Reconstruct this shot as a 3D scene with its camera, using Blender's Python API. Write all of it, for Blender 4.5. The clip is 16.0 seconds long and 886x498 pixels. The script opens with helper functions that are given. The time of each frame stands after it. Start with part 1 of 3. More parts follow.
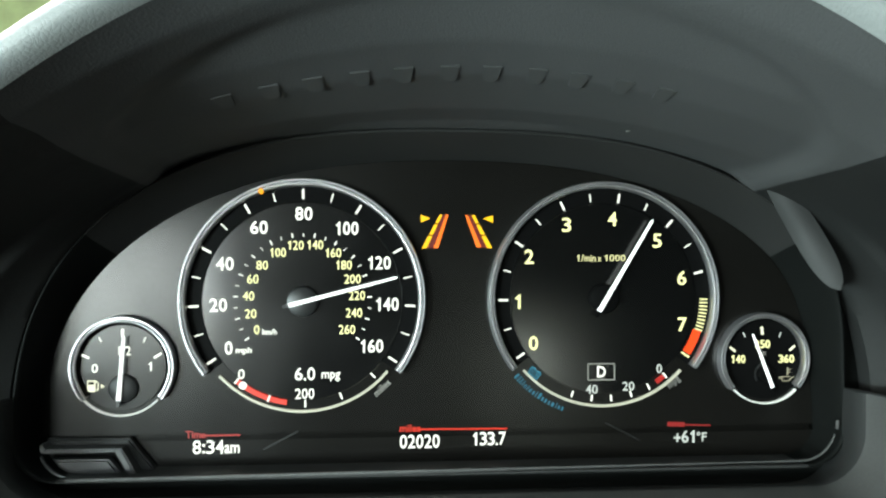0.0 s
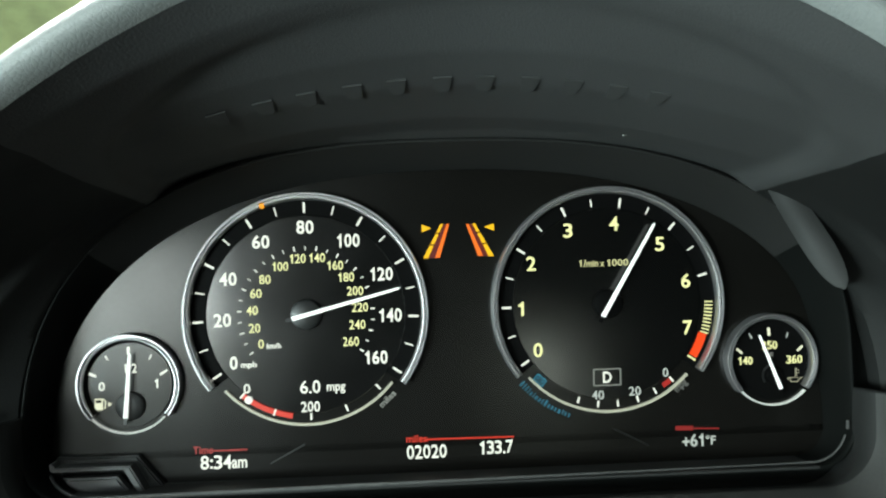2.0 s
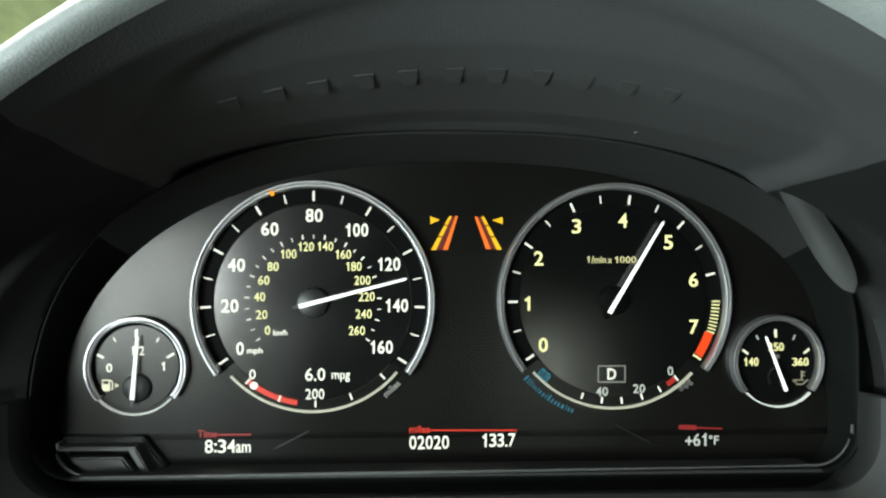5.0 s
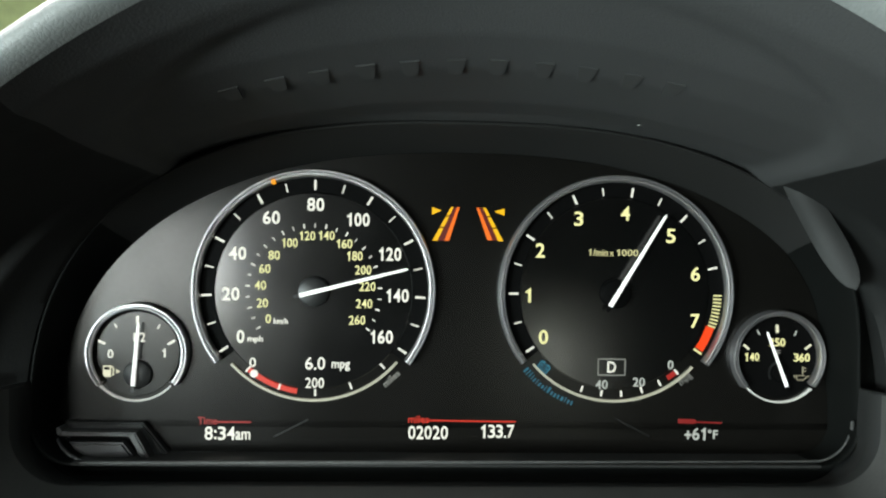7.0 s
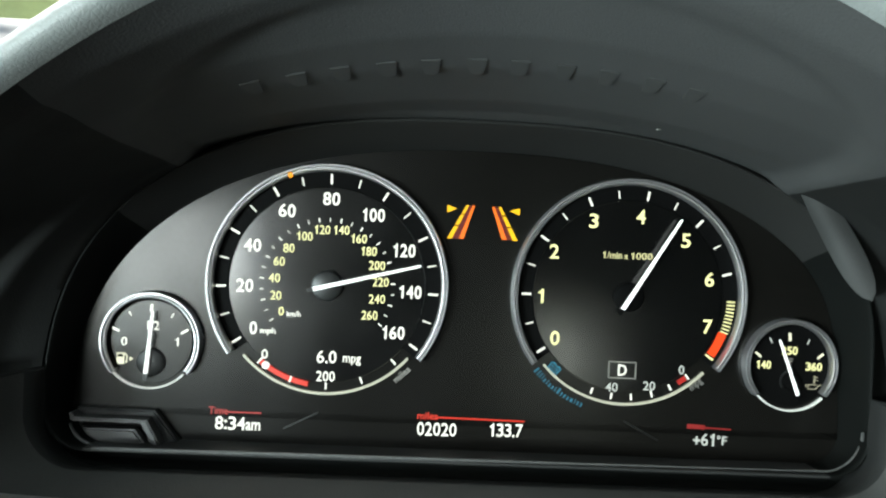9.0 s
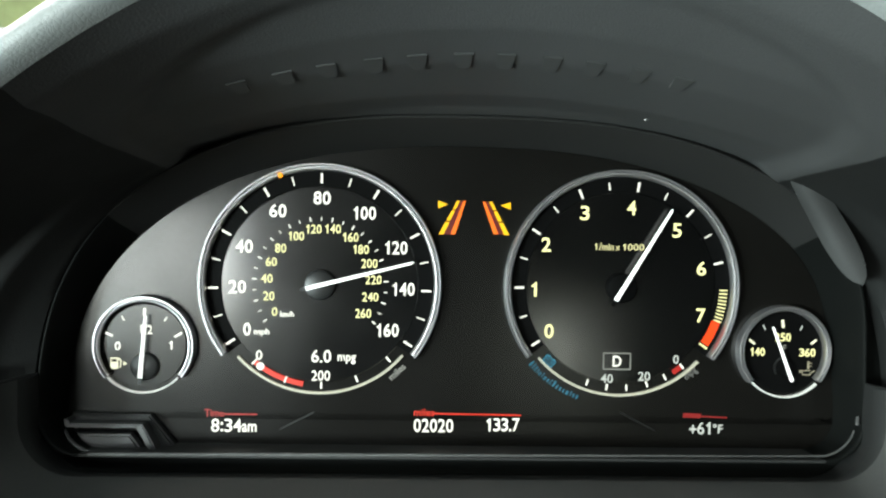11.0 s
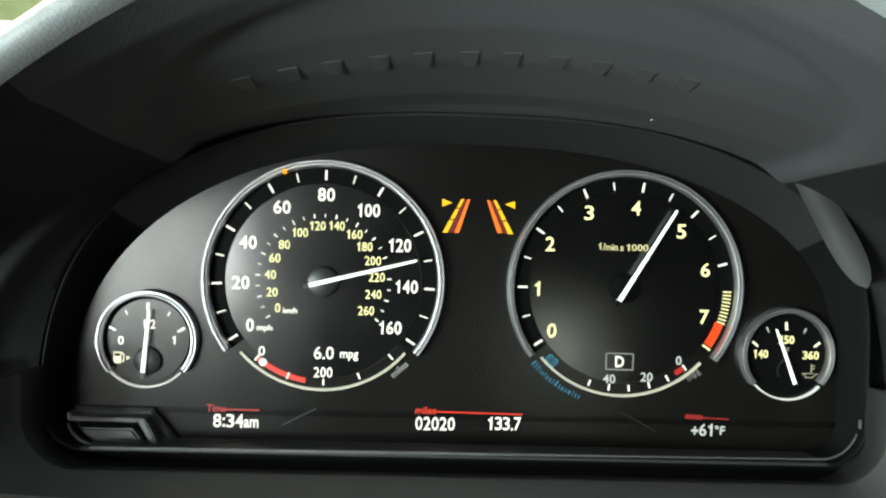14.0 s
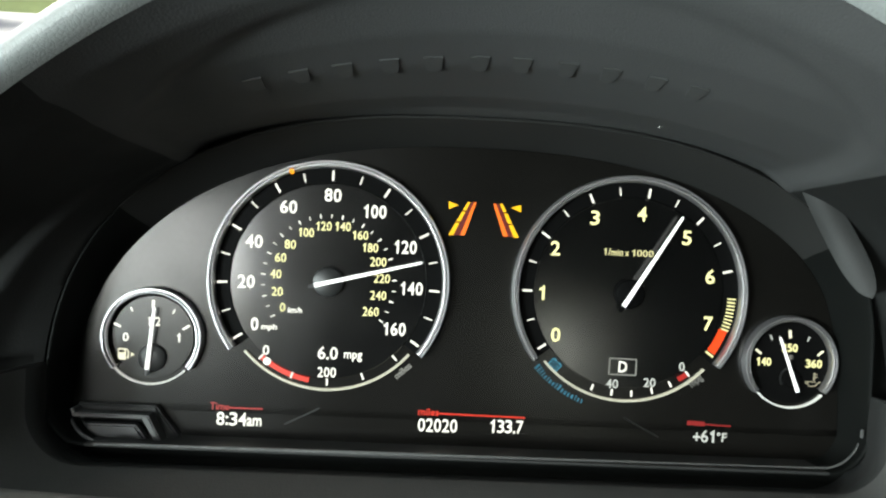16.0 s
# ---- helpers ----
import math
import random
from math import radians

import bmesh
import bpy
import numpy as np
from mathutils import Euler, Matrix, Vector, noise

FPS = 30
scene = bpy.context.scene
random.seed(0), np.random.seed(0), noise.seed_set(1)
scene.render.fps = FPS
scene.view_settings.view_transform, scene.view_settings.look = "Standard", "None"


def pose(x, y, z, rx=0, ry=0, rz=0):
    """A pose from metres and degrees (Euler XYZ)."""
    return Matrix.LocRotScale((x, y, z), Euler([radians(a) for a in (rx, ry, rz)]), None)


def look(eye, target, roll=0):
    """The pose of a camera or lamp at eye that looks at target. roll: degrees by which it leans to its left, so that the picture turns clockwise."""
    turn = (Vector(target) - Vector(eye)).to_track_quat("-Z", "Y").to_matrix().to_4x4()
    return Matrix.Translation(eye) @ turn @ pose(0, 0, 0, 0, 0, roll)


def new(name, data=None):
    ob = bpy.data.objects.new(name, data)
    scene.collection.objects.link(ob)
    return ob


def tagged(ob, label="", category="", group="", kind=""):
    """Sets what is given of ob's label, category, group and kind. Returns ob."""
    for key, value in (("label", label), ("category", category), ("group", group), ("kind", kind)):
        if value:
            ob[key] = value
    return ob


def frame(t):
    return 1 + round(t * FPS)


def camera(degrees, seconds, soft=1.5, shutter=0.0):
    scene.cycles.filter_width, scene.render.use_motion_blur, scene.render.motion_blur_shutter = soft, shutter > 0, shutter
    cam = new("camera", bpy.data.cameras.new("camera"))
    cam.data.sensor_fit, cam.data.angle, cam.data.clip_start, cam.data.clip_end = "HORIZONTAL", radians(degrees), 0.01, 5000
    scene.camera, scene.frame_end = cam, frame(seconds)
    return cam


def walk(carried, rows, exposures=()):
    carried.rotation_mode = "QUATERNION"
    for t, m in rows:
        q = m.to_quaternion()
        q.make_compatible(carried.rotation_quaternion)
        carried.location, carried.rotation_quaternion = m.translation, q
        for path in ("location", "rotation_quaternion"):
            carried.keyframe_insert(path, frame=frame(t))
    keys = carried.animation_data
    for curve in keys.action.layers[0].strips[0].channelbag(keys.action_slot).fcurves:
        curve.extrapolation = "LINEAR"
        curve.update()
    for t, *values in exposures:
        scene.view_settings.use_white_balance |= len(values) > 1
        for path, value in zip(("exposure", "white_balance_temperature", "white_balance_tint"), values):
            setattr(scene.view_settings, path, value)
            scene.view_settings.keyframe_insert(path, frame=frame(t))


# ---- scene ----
cam = camera(60.0, 16.0, soft=2.2)

# The cluster leans back; everything in it is laid out on its own face (x right, y inward, z up) and then tilted.
TILT = pose(0, 0, 0, -15, 0, 0)

PATH = [
    (0.0, 0.0337, -0.3383, 0.0241, -0.207, -0.135, -4.629),
    (0.5, 0.0357, -0.3375, 0.0251, 0.241, 1.518, -4.823),
    (1.0, 0.0408, -0.3381, 0.0297, 0.126, 2.850, -4.430),
    (1.5, 0.0380, -0.3375, 0.0262, -0.100, 1.487, -4.506),
    (2.0, 0.0388, -0.3388, 0.0254, 0.275, 1.472, -3.661),
    (2.5, 0.0388, -0.3396, 0.0262, -0.081, 1.398, -3.284),
    (3.0, 0.0396, -0.3388, 0.0287, -0.698, 1.609, -3.403),
    (3.5, 0.0421, -0.3390, 0.0259, 0.066, 1.316, -2.886),
    (6.0, 0.0392, -0.3395, 0.0245, -0.721, -0.795, -2.904),
    (6.5, 0.0424, -0.3392, 0.0254, -1.030, -0.882, -2.511),
    (7.0, 0.0426, -0.3389, 0.0263, -1.155, -0.909, -2.323),
    (7.5, 0.0428, -0.3390, 0.0284, -1.789, -1.250, -2.016),
    (8.0, 0.0412, -0.3393, 0.0275, -1.800, -1.929, -1.976),
    (8.5, 0.0408, -0.3394, 0.0268, -1.486, -2.141, -1.833),
    (9.0, 0.0408, -0.3392, 0.0281, -1.658, -2.624, -1.573),
    (11.5, 0.0419, -0.3393, 0.0264, -1.683, -0.930, -2.090),
    (12.0, 0.0421, -0.3392, 0.0270, -1.872, -1.066, -2.003),
    (12.5, 0.0423, -0.3395, 0.0283, -2.040, -1.732, -1.703),
    (13.0, 0.0412, -0.3392, 0.0306, -2.457, -2.047, -1.714),
    (13.5, 0.0408, -0.3392, 0.0280, -2.026, -2.123, -1.775),
    (14.0, 0.0417, -0.3391, 0.0268, -1.856, -1.772, -1.758),
    (14.5, 0.0416, -0.3395, 0.0270, -1.841, -2.191, -1.573),
    (15.0, 0.0405, -0.3385, 0.0252, -1.485, -1.907, -1.927),
    (15.5, 0.0402, -0.3397, 0.0285, -1.877, -2.995, -1.402),
    (16.0, 0.0397, -0.3395, 0.0288, -2.032, -2.760, -1.675),
]
# rows: seconds, place, pitch, roll and yaw against the face's normal
walk(cam, [(t, TILT @ pose(x, y, z, 0, 0, yaw) @ pose(0, 0, 0, pitch) @ pose(0, 0, 0, 0, roll) @ pose(0, 0, 0, 90))
           for t, x, y, z, pitch, roll, yaw in PATH], exposures=((0, 1.58, 6400, 2), (0.5, 1.58, 6400, 2), (1.0, 1.2, 6400, 1), (1.5, 1.1, 6400, 0), (3.5, 1.1, 6400, 0), (6.0, 1.25, 6600, 5), (7.0, 1.0, 6600, 6), (8.0, 1.0, 6600, 5), (8.5, 1.28, 6450, 5), (9.0, 1.42, 6400, 4), (11.5, 1.5, 6600, 5), (12.5, 1.43, 6650, 6), (13.0, 1.5, 6600, 6), (14.0, 1.5, 6600, 6), (15.5, 1.33, 6650, 8), (16.0, 1.5, 6650, 8)))

# ---- world and light ----
SUN_EL, SUN_ROT = radians(38), radians(250)
world = bpy.data.worlds.new("sky")
scene.world = world
world.use_nodes = True
wn, wl = world.node_tree.nodes, world.node_tree.links
sky = wn.new("ShaderNodeTexSky")
sky.sky_type, sky.sun_disc, sky.sun_elevation, sky.sun_rotation = "NISHITA", False, SUN_EL, SUN_ROT
sky.dust_density = 3.0
wl.new(sky.outputs[0], wn["Background"].inputs[0])
wn["Background"].inputs[1].default_value = 0.14

sun = new("sun", bpy.data.lights.new("sun", "SUN"))
sun.data.energy, sun.data.angle, sun.data.color = 4.0, radians(6), (1.0, 0.96, 0.9)
sun.matrix_world = look((0, 0, 0), (0.5, -0.55, -0.65))

# sky light that comes in through the openings of the side windows and the rear window, with added lamps overhead and at
# the rear door
def window_light(name, eye, target, wide, high, energy, color):
    ob = new(name, bpy.data.lights.new(name, "AREA"))
    ob.data.shape, ob.data.size, ob.data.size_y = "RECTANGLE", wide, high
    ob.data.energy, ob.data.color = energy, color
    ob.matrix_world = look(eye, target)


window_light("side_window_light", (-0.70, -1.52, 0.37), (-0.02, 0.0, 0.0), 0.16, 0.26, 0.9, (0.97, 1.0, 0.98))
window_light("quarter_window_light", (-0.605, -1.69, 0.37), (-0.02, 0.0, 0.0), 0.25, 0.26, 2.0, (0.97, 1.0, 0.98))
window_light("front_window_light", (-0.745, -0.52, 0.11), (0.10, -0.13, 0.08), 0.36, 0.18, 2.1, (0.80, 1.0, 1.04))
# Added lamp low at the rear door, unseen; lifts the crown of the hood.
window_light("hood_fill_light", (-0.745, -0.93, 0.10), (0.10, -0.13, 0.08), 0.24, 0.12, 7.4, (0.86, 1.0, 1.02))
# Added overhead lamp, source unseen; brightens the leather brow and the trim.
window_light("overhead_fill", (-0.20, -0.51, 0.63), (-0.15, -0.45, 0.0), 0.62, 0.18, 2.2, (0.88, 1.0, 0.98))
window_light("rear_window_light", (0.41, -1.69, 0.135), (0.10, 0.0, 0.0), 0.12, 0.14, 0.13, (0.97, 1.0, 1.0))


# ---- materials ----
def material(name, color, rough=0.5, metal=0.0, specular=0.5, grain=0.0, grain_scale=400.0, bump=0.0, vary=0.0,
             vary_scale=30.0, coat=0.0, emit=None, strength=0.0):
    m = bpy.data.materials.new(name)
    m.use_nodes = True
    n, l = m.node_tree.nodes, m.node_tree.links
    b = n["Principled BSDF"]
    b.inputs["Base Color"].default_value = (*color, 1)
    b.inputs["Roughness"].default_value = rough
    b.inputs["Metallic"].default_value = metal
    b.inputs["Specular IOR Level"].default_value = specular
    b.inputs["Coat Weight"].default_value = coat
    b.inputs["Coat Roughness"].default_value = 0.08
    if emit:
        b.inputs["Emission Color"].default_value = (*emit, 1)
        b.inputs["Emission Strength"].default_value = strength * 0.5
    if not (grain or bump or vary):
        return m
    co = n.new("ShaderNodeTexCoord")
    fine = n.new("ShaderNodeTexNoise")
    fine.inputs["Scale"].default_value, fine.inputs["Detail"].default_value = grain_scale, 4
    l.new(co.outputs["Object"], fine.inputs["Vector"])
    wide = n.new("ShaderNodeTexNoise")
    wide.inputs["Scale"].default_value, wide.inputs["Detail"].default_value = vary_scale, 3
    l.new(co.outputs["Object"], wide.inputs["Vector"])
    if grain or vary:
        mul = n.new("ShaderNodeMath")
        mul.operation = "MULTIPLY_ADD"
        l.new(fine.outputs[0], mul.inputs[0])
        mul.inputs[1].default_value, mul.inputs[2].default_value = grain, 1 - grain / 2 - vary / 2
        add = n.new("ShaderNodeMath")
        add.operation = "MULTIPLY_ADD"
        l.new(wide.outputs[0], add.inputs[0])
        add.inputs[1].default_value = vary
        l.new(mul.outputs[0], add.inputs[2])
        scale = n.new("ShaderNodeVectorMath")
        scale.operation = "SCALE"
        scale.inputs[0].default_value = color
        l.new(add.outputs[0], scale.inputs["Scale"])
        l.new(scale.outputs[0], b.inputs["Base Color"])
        ro = n.new("ShaderNodeMath")
        ro.operation = "MULTIPLY_ADD"
        l.new(wide.outputs[0], ro.inputs[0])
        ro.inputs[1].default_value, ro.inputs[2].default_value = 0.16, rough - 0.08
        l.new(ro.outputs[0], b.inputs["Roughness"])
    if bump:
        bn = n.new("ShaderNodeBump")
        bn.inputs["Strength"].default_value, bn.inputs["Distance"].default_value = bump, 0.0006
        l.new(fine.outputs[0], bn.inputs["Height"])
        l.new(bn.outputs[0], b.inputs["Normal"])
    return m


def glow(name, color, strength=0.85):
    """Backlit print: pale plastic that gives off its own light."""
    return material(name, [0.12 * c for c in color], 0.5, emit=color, strength=strength)


def leather_material():
    """Grained dashboard leather: cells with soft creases between them."""
    m = material("grained_leather", (0.22, 0.233, 0.23), 0.45, specular=0.7, grain=0.25, grain_scale=900, vary=0.3, vary_scale=25)
    n, l = m.node_tree.nodes, m.node_tree.links
    co = n.new("ShaderNodeTexCoord")
    warp = n.new("ShaderNodeTexNoise")
    warp.inputs["Scale"].default_value = 160
    mix = n.new("ShaderNodeMix")
    mix.data_type, mix.inputs[0].default_value = "VECTOR", 0.004
    cell = n.new("ShaderNodeTexVoronoi")
    cell.feature, cell.inputs["Scale"].default_value = "DISTANCE_TO_EDGE", 800
    ramp = n.new("ShaderNodeMapRange")
    ramp.inputs["From Max"].default_value = 0.25
    bn = n.new("ShaderNodeBump")
    bn.inputs["Strength"].default_value, bn.inputs["Distance"].default_value = 0.15, 0.0005
    l.new(co.outputs["Object"], warp.inputs["Vector"])
    l.new(co.outputs["Object"], mix.inputs[4])
    l.new(warp.outputs["Color"], mix.inputs[5])
    l.new(mix.outputs[1], cell.inputs["Vector"])
    l.new(cell.outputs["Distance"], ramp.inputs["Value"])
    l.new(ramp.outputs[0], bn.inputs["Height"])
    l.new(bn.outputs[0], n["Principled BSDF"].inputs["Normal"])
    return m


PANEL = material("dial_panel_film", (0.0052, 0.0048, 0.0042), 0.235, specular=0.34, vary=0.15, vary_scale=18)
DISC = material("dial_disc_film", (0.002, 0.002, 0.002), 0.175, specular=0.88, vary=0.12, vary_scale=25)
BAND = material("black_scale_film", (0.003, 0.003, 0.003), 0.6, specular=0.04, grain=0.2, grain_scale=2000)
CHROME = material("satin_chrome", (0.53, 0.515, 0.525), 0.47, metal=1.0, grain=0.08, grain_scale=900)
PALE = material("white_line", (0.5, 0.5, 0.48), 0.4, emit=(0.9, 0.9, 0.85), strength=0.3)
CREAM = material("cream_line", (0.28, 0.27, 0.22), 0.45, emit=(0.75, 0.72, 0.55), strength=0.28)
BLACK = material("black_plastic", (0.0048, 0.0053, 0.0050), 0.6, specular=0.06, grain=0.3, grain_scale=1500, bump=0.08)
PLASTIC = material("black_soft_plastic", (0.024, 0.0244, 0.0243), 0.55, specular=0.22, grain=0.3, grain_scale=1400, bump=0.2, vary=0.3, vary_scale=20)
# Darker plastic that carries the shade of the hood's feet and trim lip.
SHADED = material("shaded_plastic", (0.015, 0.0155, 0.0153), 0.6, specular=0.15, grain=0.3, grain_scale=1400, bump=0.2, vary=0.3, vary_scale=20)
SILL = material("grey_sill_plastic", (0.026, 0.026, 0.0257), 0.5, specular=0.3, grain=0.3, grain_scale=900, vary=0.3, vary_scale=30)
REVEAL = material("grey_reveal_plastic", (0.017, 0.017, 0.0165), 0.6, specular=0.2, grain=0.3, grain_scale=900, vary=0.3, vary_scale=30)
# Pale colour for the painted highlight along the sill.
EDGE = material("sill_highlight", (0.065, 0.065, 0.064), 0.38, grain=0.4, grain_scale=300, vary=0.5, vary_scale=40)
FLOOR = material("floor_carpet", (0.03, 0.03, 0.029), 0.95, grain=0.4, grain_scale=500, vary=0.2, vary_scale=6)
HUB = material("needle_hub_plastic", (0.010, 0.010, 0.010), 0.42, grain=0.2, grain_scale=1200)
DARKHUB = material("dark_hub_plastic", (0.0025, 0.0025, 0.0025), 0.6, specular=0.03, grain=0.2, grain_scale=1200)
GLOSS = material("satin_black_trim", (0.042, 0.042, 0.043), 0.34, specular=0.45, grain=0.25, grain_scale=800, vary=0.25)
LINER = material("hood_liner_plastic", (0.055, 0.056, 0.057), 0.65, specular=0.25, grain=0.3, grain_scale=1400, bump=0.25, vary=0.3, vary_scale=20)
NOTCH = material("notch_shade", (0.040, 0.041, 0.041), 0.7, grain=0.3, grain_scale=1400)
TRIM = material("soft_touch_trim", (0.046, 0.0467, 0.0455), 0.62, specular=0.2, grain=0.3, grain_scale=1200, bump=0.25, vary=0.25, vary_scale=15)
SHROUD = material("grey_shroud_plastic", (0.17, 0.167, 0.158), 0.55, specular=0.35, grain=0.3, grain_scale=1200, bump=0.2, vary=0.2, vary_scale=15)
LEATHER = leather_material()
CABIN = material("cabin_lining", (0.025, 0.025, 0.026), 0.85, grain=0.3, grain_scale=300, vary=0.2, vary_scale=4)
WHITE = glow("white_backlight", (0.96, 0.96, 0.86), 0.95)
YELLOW = glow("warm_backlight", (0.95, 0.92, 0.44), 0.98)
SCUFF = material("pale_scuff", (0.5, 0.5, 0.48), 0.6, grain=0.4, grain_scale=3000)
SOFTWHITE = glow("soft_white_backlight", (0.9, 0.95, 0.88), 0.45)
DIMYELLOW = glow("dim_warm_backlight", (0.90, 0.84, 0.42), 0.6)
DIM = glow("dim_backlight", (0.62, 0.62, 0.56), 0.3)
RED = glow("red_display", (0.95, 0.040, 0.012), 0.6)
DARKRED = glow("dark_red_display", (0.75, 0.03, 0.022), 0.4)
AMBER = glow("amber_lamp", (1.0, 0.52, 0.0), 1.0)
ORANGE = glow("orange_lamp", (1.0, 0.06, 0.002), 0.9)
SPOT = glow("orange_spot", (1.0, 0.36, 0.01), 1.0)
BLUE = glow("blue_display", (0.06, 0.33, 0.48), 0.5)
DEEPBLUE = glow("deep_blue_display", (0.02, 0.10, 0.15), 0.22)
PRINTBLUE = glow("blue_print", (0.05, 0.29, 0.44), 0.42)
LINEORANGE = glow("orange_line_lamp", (1.0, 0.17, 0.006), 1.0)
# Dim glow for the halo that the lit lane lines spread.
DEEPRED = glow("red_halo", (0.5, 0.012, 0.004), 0.12)
FADEDRED = glow("faded_red_display", (0.62, 0.035, 0.032), 0.27)
CREAMLIT = glow("cream_backlight", (0.96, 0.94, 0.70), 0.85)
OILLIT = glow("dim_cream_backlight", (0.68, 0.63, 0.44), 0.36)
FAINT = glow("faint_backlight", (0.5, 0.5, 0.46), 0.16)
NEEDLE = material("white_needle", (0.85, 0.85, 0.83), 0.35, emit=(1, 1, 0.98), strength=0.55)

MM = 0.001


# ---- makers (millimetres on the face) ----
def finish(bm):
    bmesh.ops.remove_doubles(bm, verts=bm.verts, dist=1e-7)
    bmesh.ops.recalc_face_normals(bm, faces=bm.faces)
    return bm


def mesh_of(name, bm, mat, smooth=False):
    me = bpy.data.meshes.new(name)
    bm.to_mesh(me)
    bm.free()
    me.materials.append(mat)
    if smooth:
        me.shade_smooth()
        me.set_sharp_from_angle(angle=radians(40))
    return me


def part(name, bm, mat, parent, label="", smooth=False):
    ob = new(name, mesh_of(name, bm, mat, smooth))
    ob.parent = parent
    return tagged(ob, label)


def thing(name, x, y, z, label, category, group="", kind=""):
    ob = new(name)
    ob.empty_display_size = 0.01
    ob.matrix_basis = TILT @ pose(x * MM, y * MM, z * MM)
    return tagged(ob, label, category, group, kind)


def solid(name, bm, mat, label, category, kind="", group="", tilt=True, smooth=False):
    ob = new(name, mesh_of(name, bm, mat, smooth))
    if tilt:
        ob.matrix_basis = TILT
    return tagged(ob, label, category, group, kind)


def lathe(profile, a0=0.0, a1=360.0, steps=96, cx=0.0, cz=0.0):
    """Turns a closed profile of (radius, y) about the dial's axis from a0 to a1 degrees."""
    bm = bmesh.new()
    full = abs(a1 - a0) >= 359.9
    rings = []
    for i in range(steps if full else steps + 1):
        a = radians(a0 + (a1 - a0) * i / steps)
        rings.append([bm.verts.new(((cx + r * math.cos(a)) * MM, y * MM, (cz + r * math.sin(a)) * MM)) for r, y in profile])
    n = len(profile)
    for i in range(len(rings) if full else len(rings) - 1):
        p, q = rings[i], rings[(i + 1) % len(rings)]
        for j in range(n):
            k = (j + 1) % n
            vs = []
            for v in (p[j], p[k], q[k], q[j]):
                if v not in vs and not any((v.co - w.co).length < 1e-9 for w in vs):
                    vs.append(v)
            if len(vs) > 2:
                bm.faces.new(vs)
    if not full:
        bm.faces.new(rings[0])
        bm.faces.new(list(reversed(rings[-1])))
    return finish(bm)


def prism(points, y0, y1, bevel=0.0):
    """A plate with the outline (x, z), from y0 (front) to y1 (back)."""
    bm = bmesh.new()
    front = [bm.verts.new((x * MM, y0 * MM, z * MM)) for x, z in points]
    back = [bm.verts.new((x * MM, y1 * MM, z * MM)) for x, z in points]
    f = bm.faces.new(front)
    bm.faces.new(list(reversed(back)))
    for i in range(len(points)):
        j = (i + 1) % len(points)
        bm.faces.new((front[i], front[j], back[j], back[i]))
    if bevel:
        bmesh.ops.bevel(bm, geom=list(f.edges), offset=bevel * MM, segments=2, affect="EDGES")
    return finish(bm)


def bar(x, z, length, width, angle, y0=-0.25, y1=0.0):
    """A small printed bar, its length along angle (degrees)."""
    a = radians(angle)
    c, s = math.cos(a), math.sin(a)
    pts = [(x + u * length / 2 * c - v * width / 2 * s, z + u * length / 2 * s + v * width / 2 * c)
           for u, v in ((-1, -1), (1, -1), (1, 1), (-1, 1))]
    return prism(pts, y0, y1)


def polar_bar(r, angle, length, width, y0=-0.25, y1=0.0, lean=0.0):
    a = radians(angle)
    return bar(r * math.cos(a), r * math.sin(a), length, width, angle + lean, y0, y1)


def arc_plate(r0, r1, a0, a1, y0=-0.25, y1=0.0, steps=48):
    return lathe([(r0, y1), (r0, y0), (r1, y0), (r1, y1)], a0, a1, steps)


ONE = ((0.46, 0), (0.74, 0), (0.74, 1), (0.54, 1), (0.44, 0.86), (0.16, 0.80), (0.16, 0.66), (0.46, 0.66))
MARKS = {".": (((0.1, 0), (0.9, 0), (0.9, 0.17), (0.1, 0.17)),),
         ":": (((0.1, 0.05), (0.9, 0.05), (0.9, 0.22), (0.1, 0.22)), ((0.1, 0.55), (0.9, 0.55), (0.9, 0.72), (0.1, 0.72))),
         "+": (((0, 0.34), (1, 0.34), (1, 0.5), (0, 0.5)), ((0.39, 0.08), (0.61, 0.08), (0.61, 0.34), (0.39, 0.34)),
               ((0.39, 0.5), (0.61, 0.5), (0.61, 0.76), (0.39, 0.76)))}


def numeral(name, body, x, z, width, height, mat, parent, y0=-0.25, y1=0.0, bold=0.008):
    """A number with digits of equal width, in a box of width by height round (x, z)."""
    shares = [0.36 if c in ".:" else 1.0 for c in body]
    gap = 0.13
    unit = width / (sum(shares) + gap * (len(body) - 1))
    at = x - width / 2
    for c, s in zip(body, shares):
        w = s * unit
        if c == "1":
            part(name, prism([(at + u * w, z + (v - 0.5) * height) for u, v in ONE], y0, y1), mat, parent)
        elif c in MARKS:
            for outline in MARKS[c]:
                part("mark", prism([(at + u * w, z + (v - 0.5) * height) for u, v in outline], y0, y1), mat, parent)
        else:
            lettering(name, c, at + w / 2, z, w, height, mat, parent, 0.0, y0, y1, bold)
        at += w + gap * unit


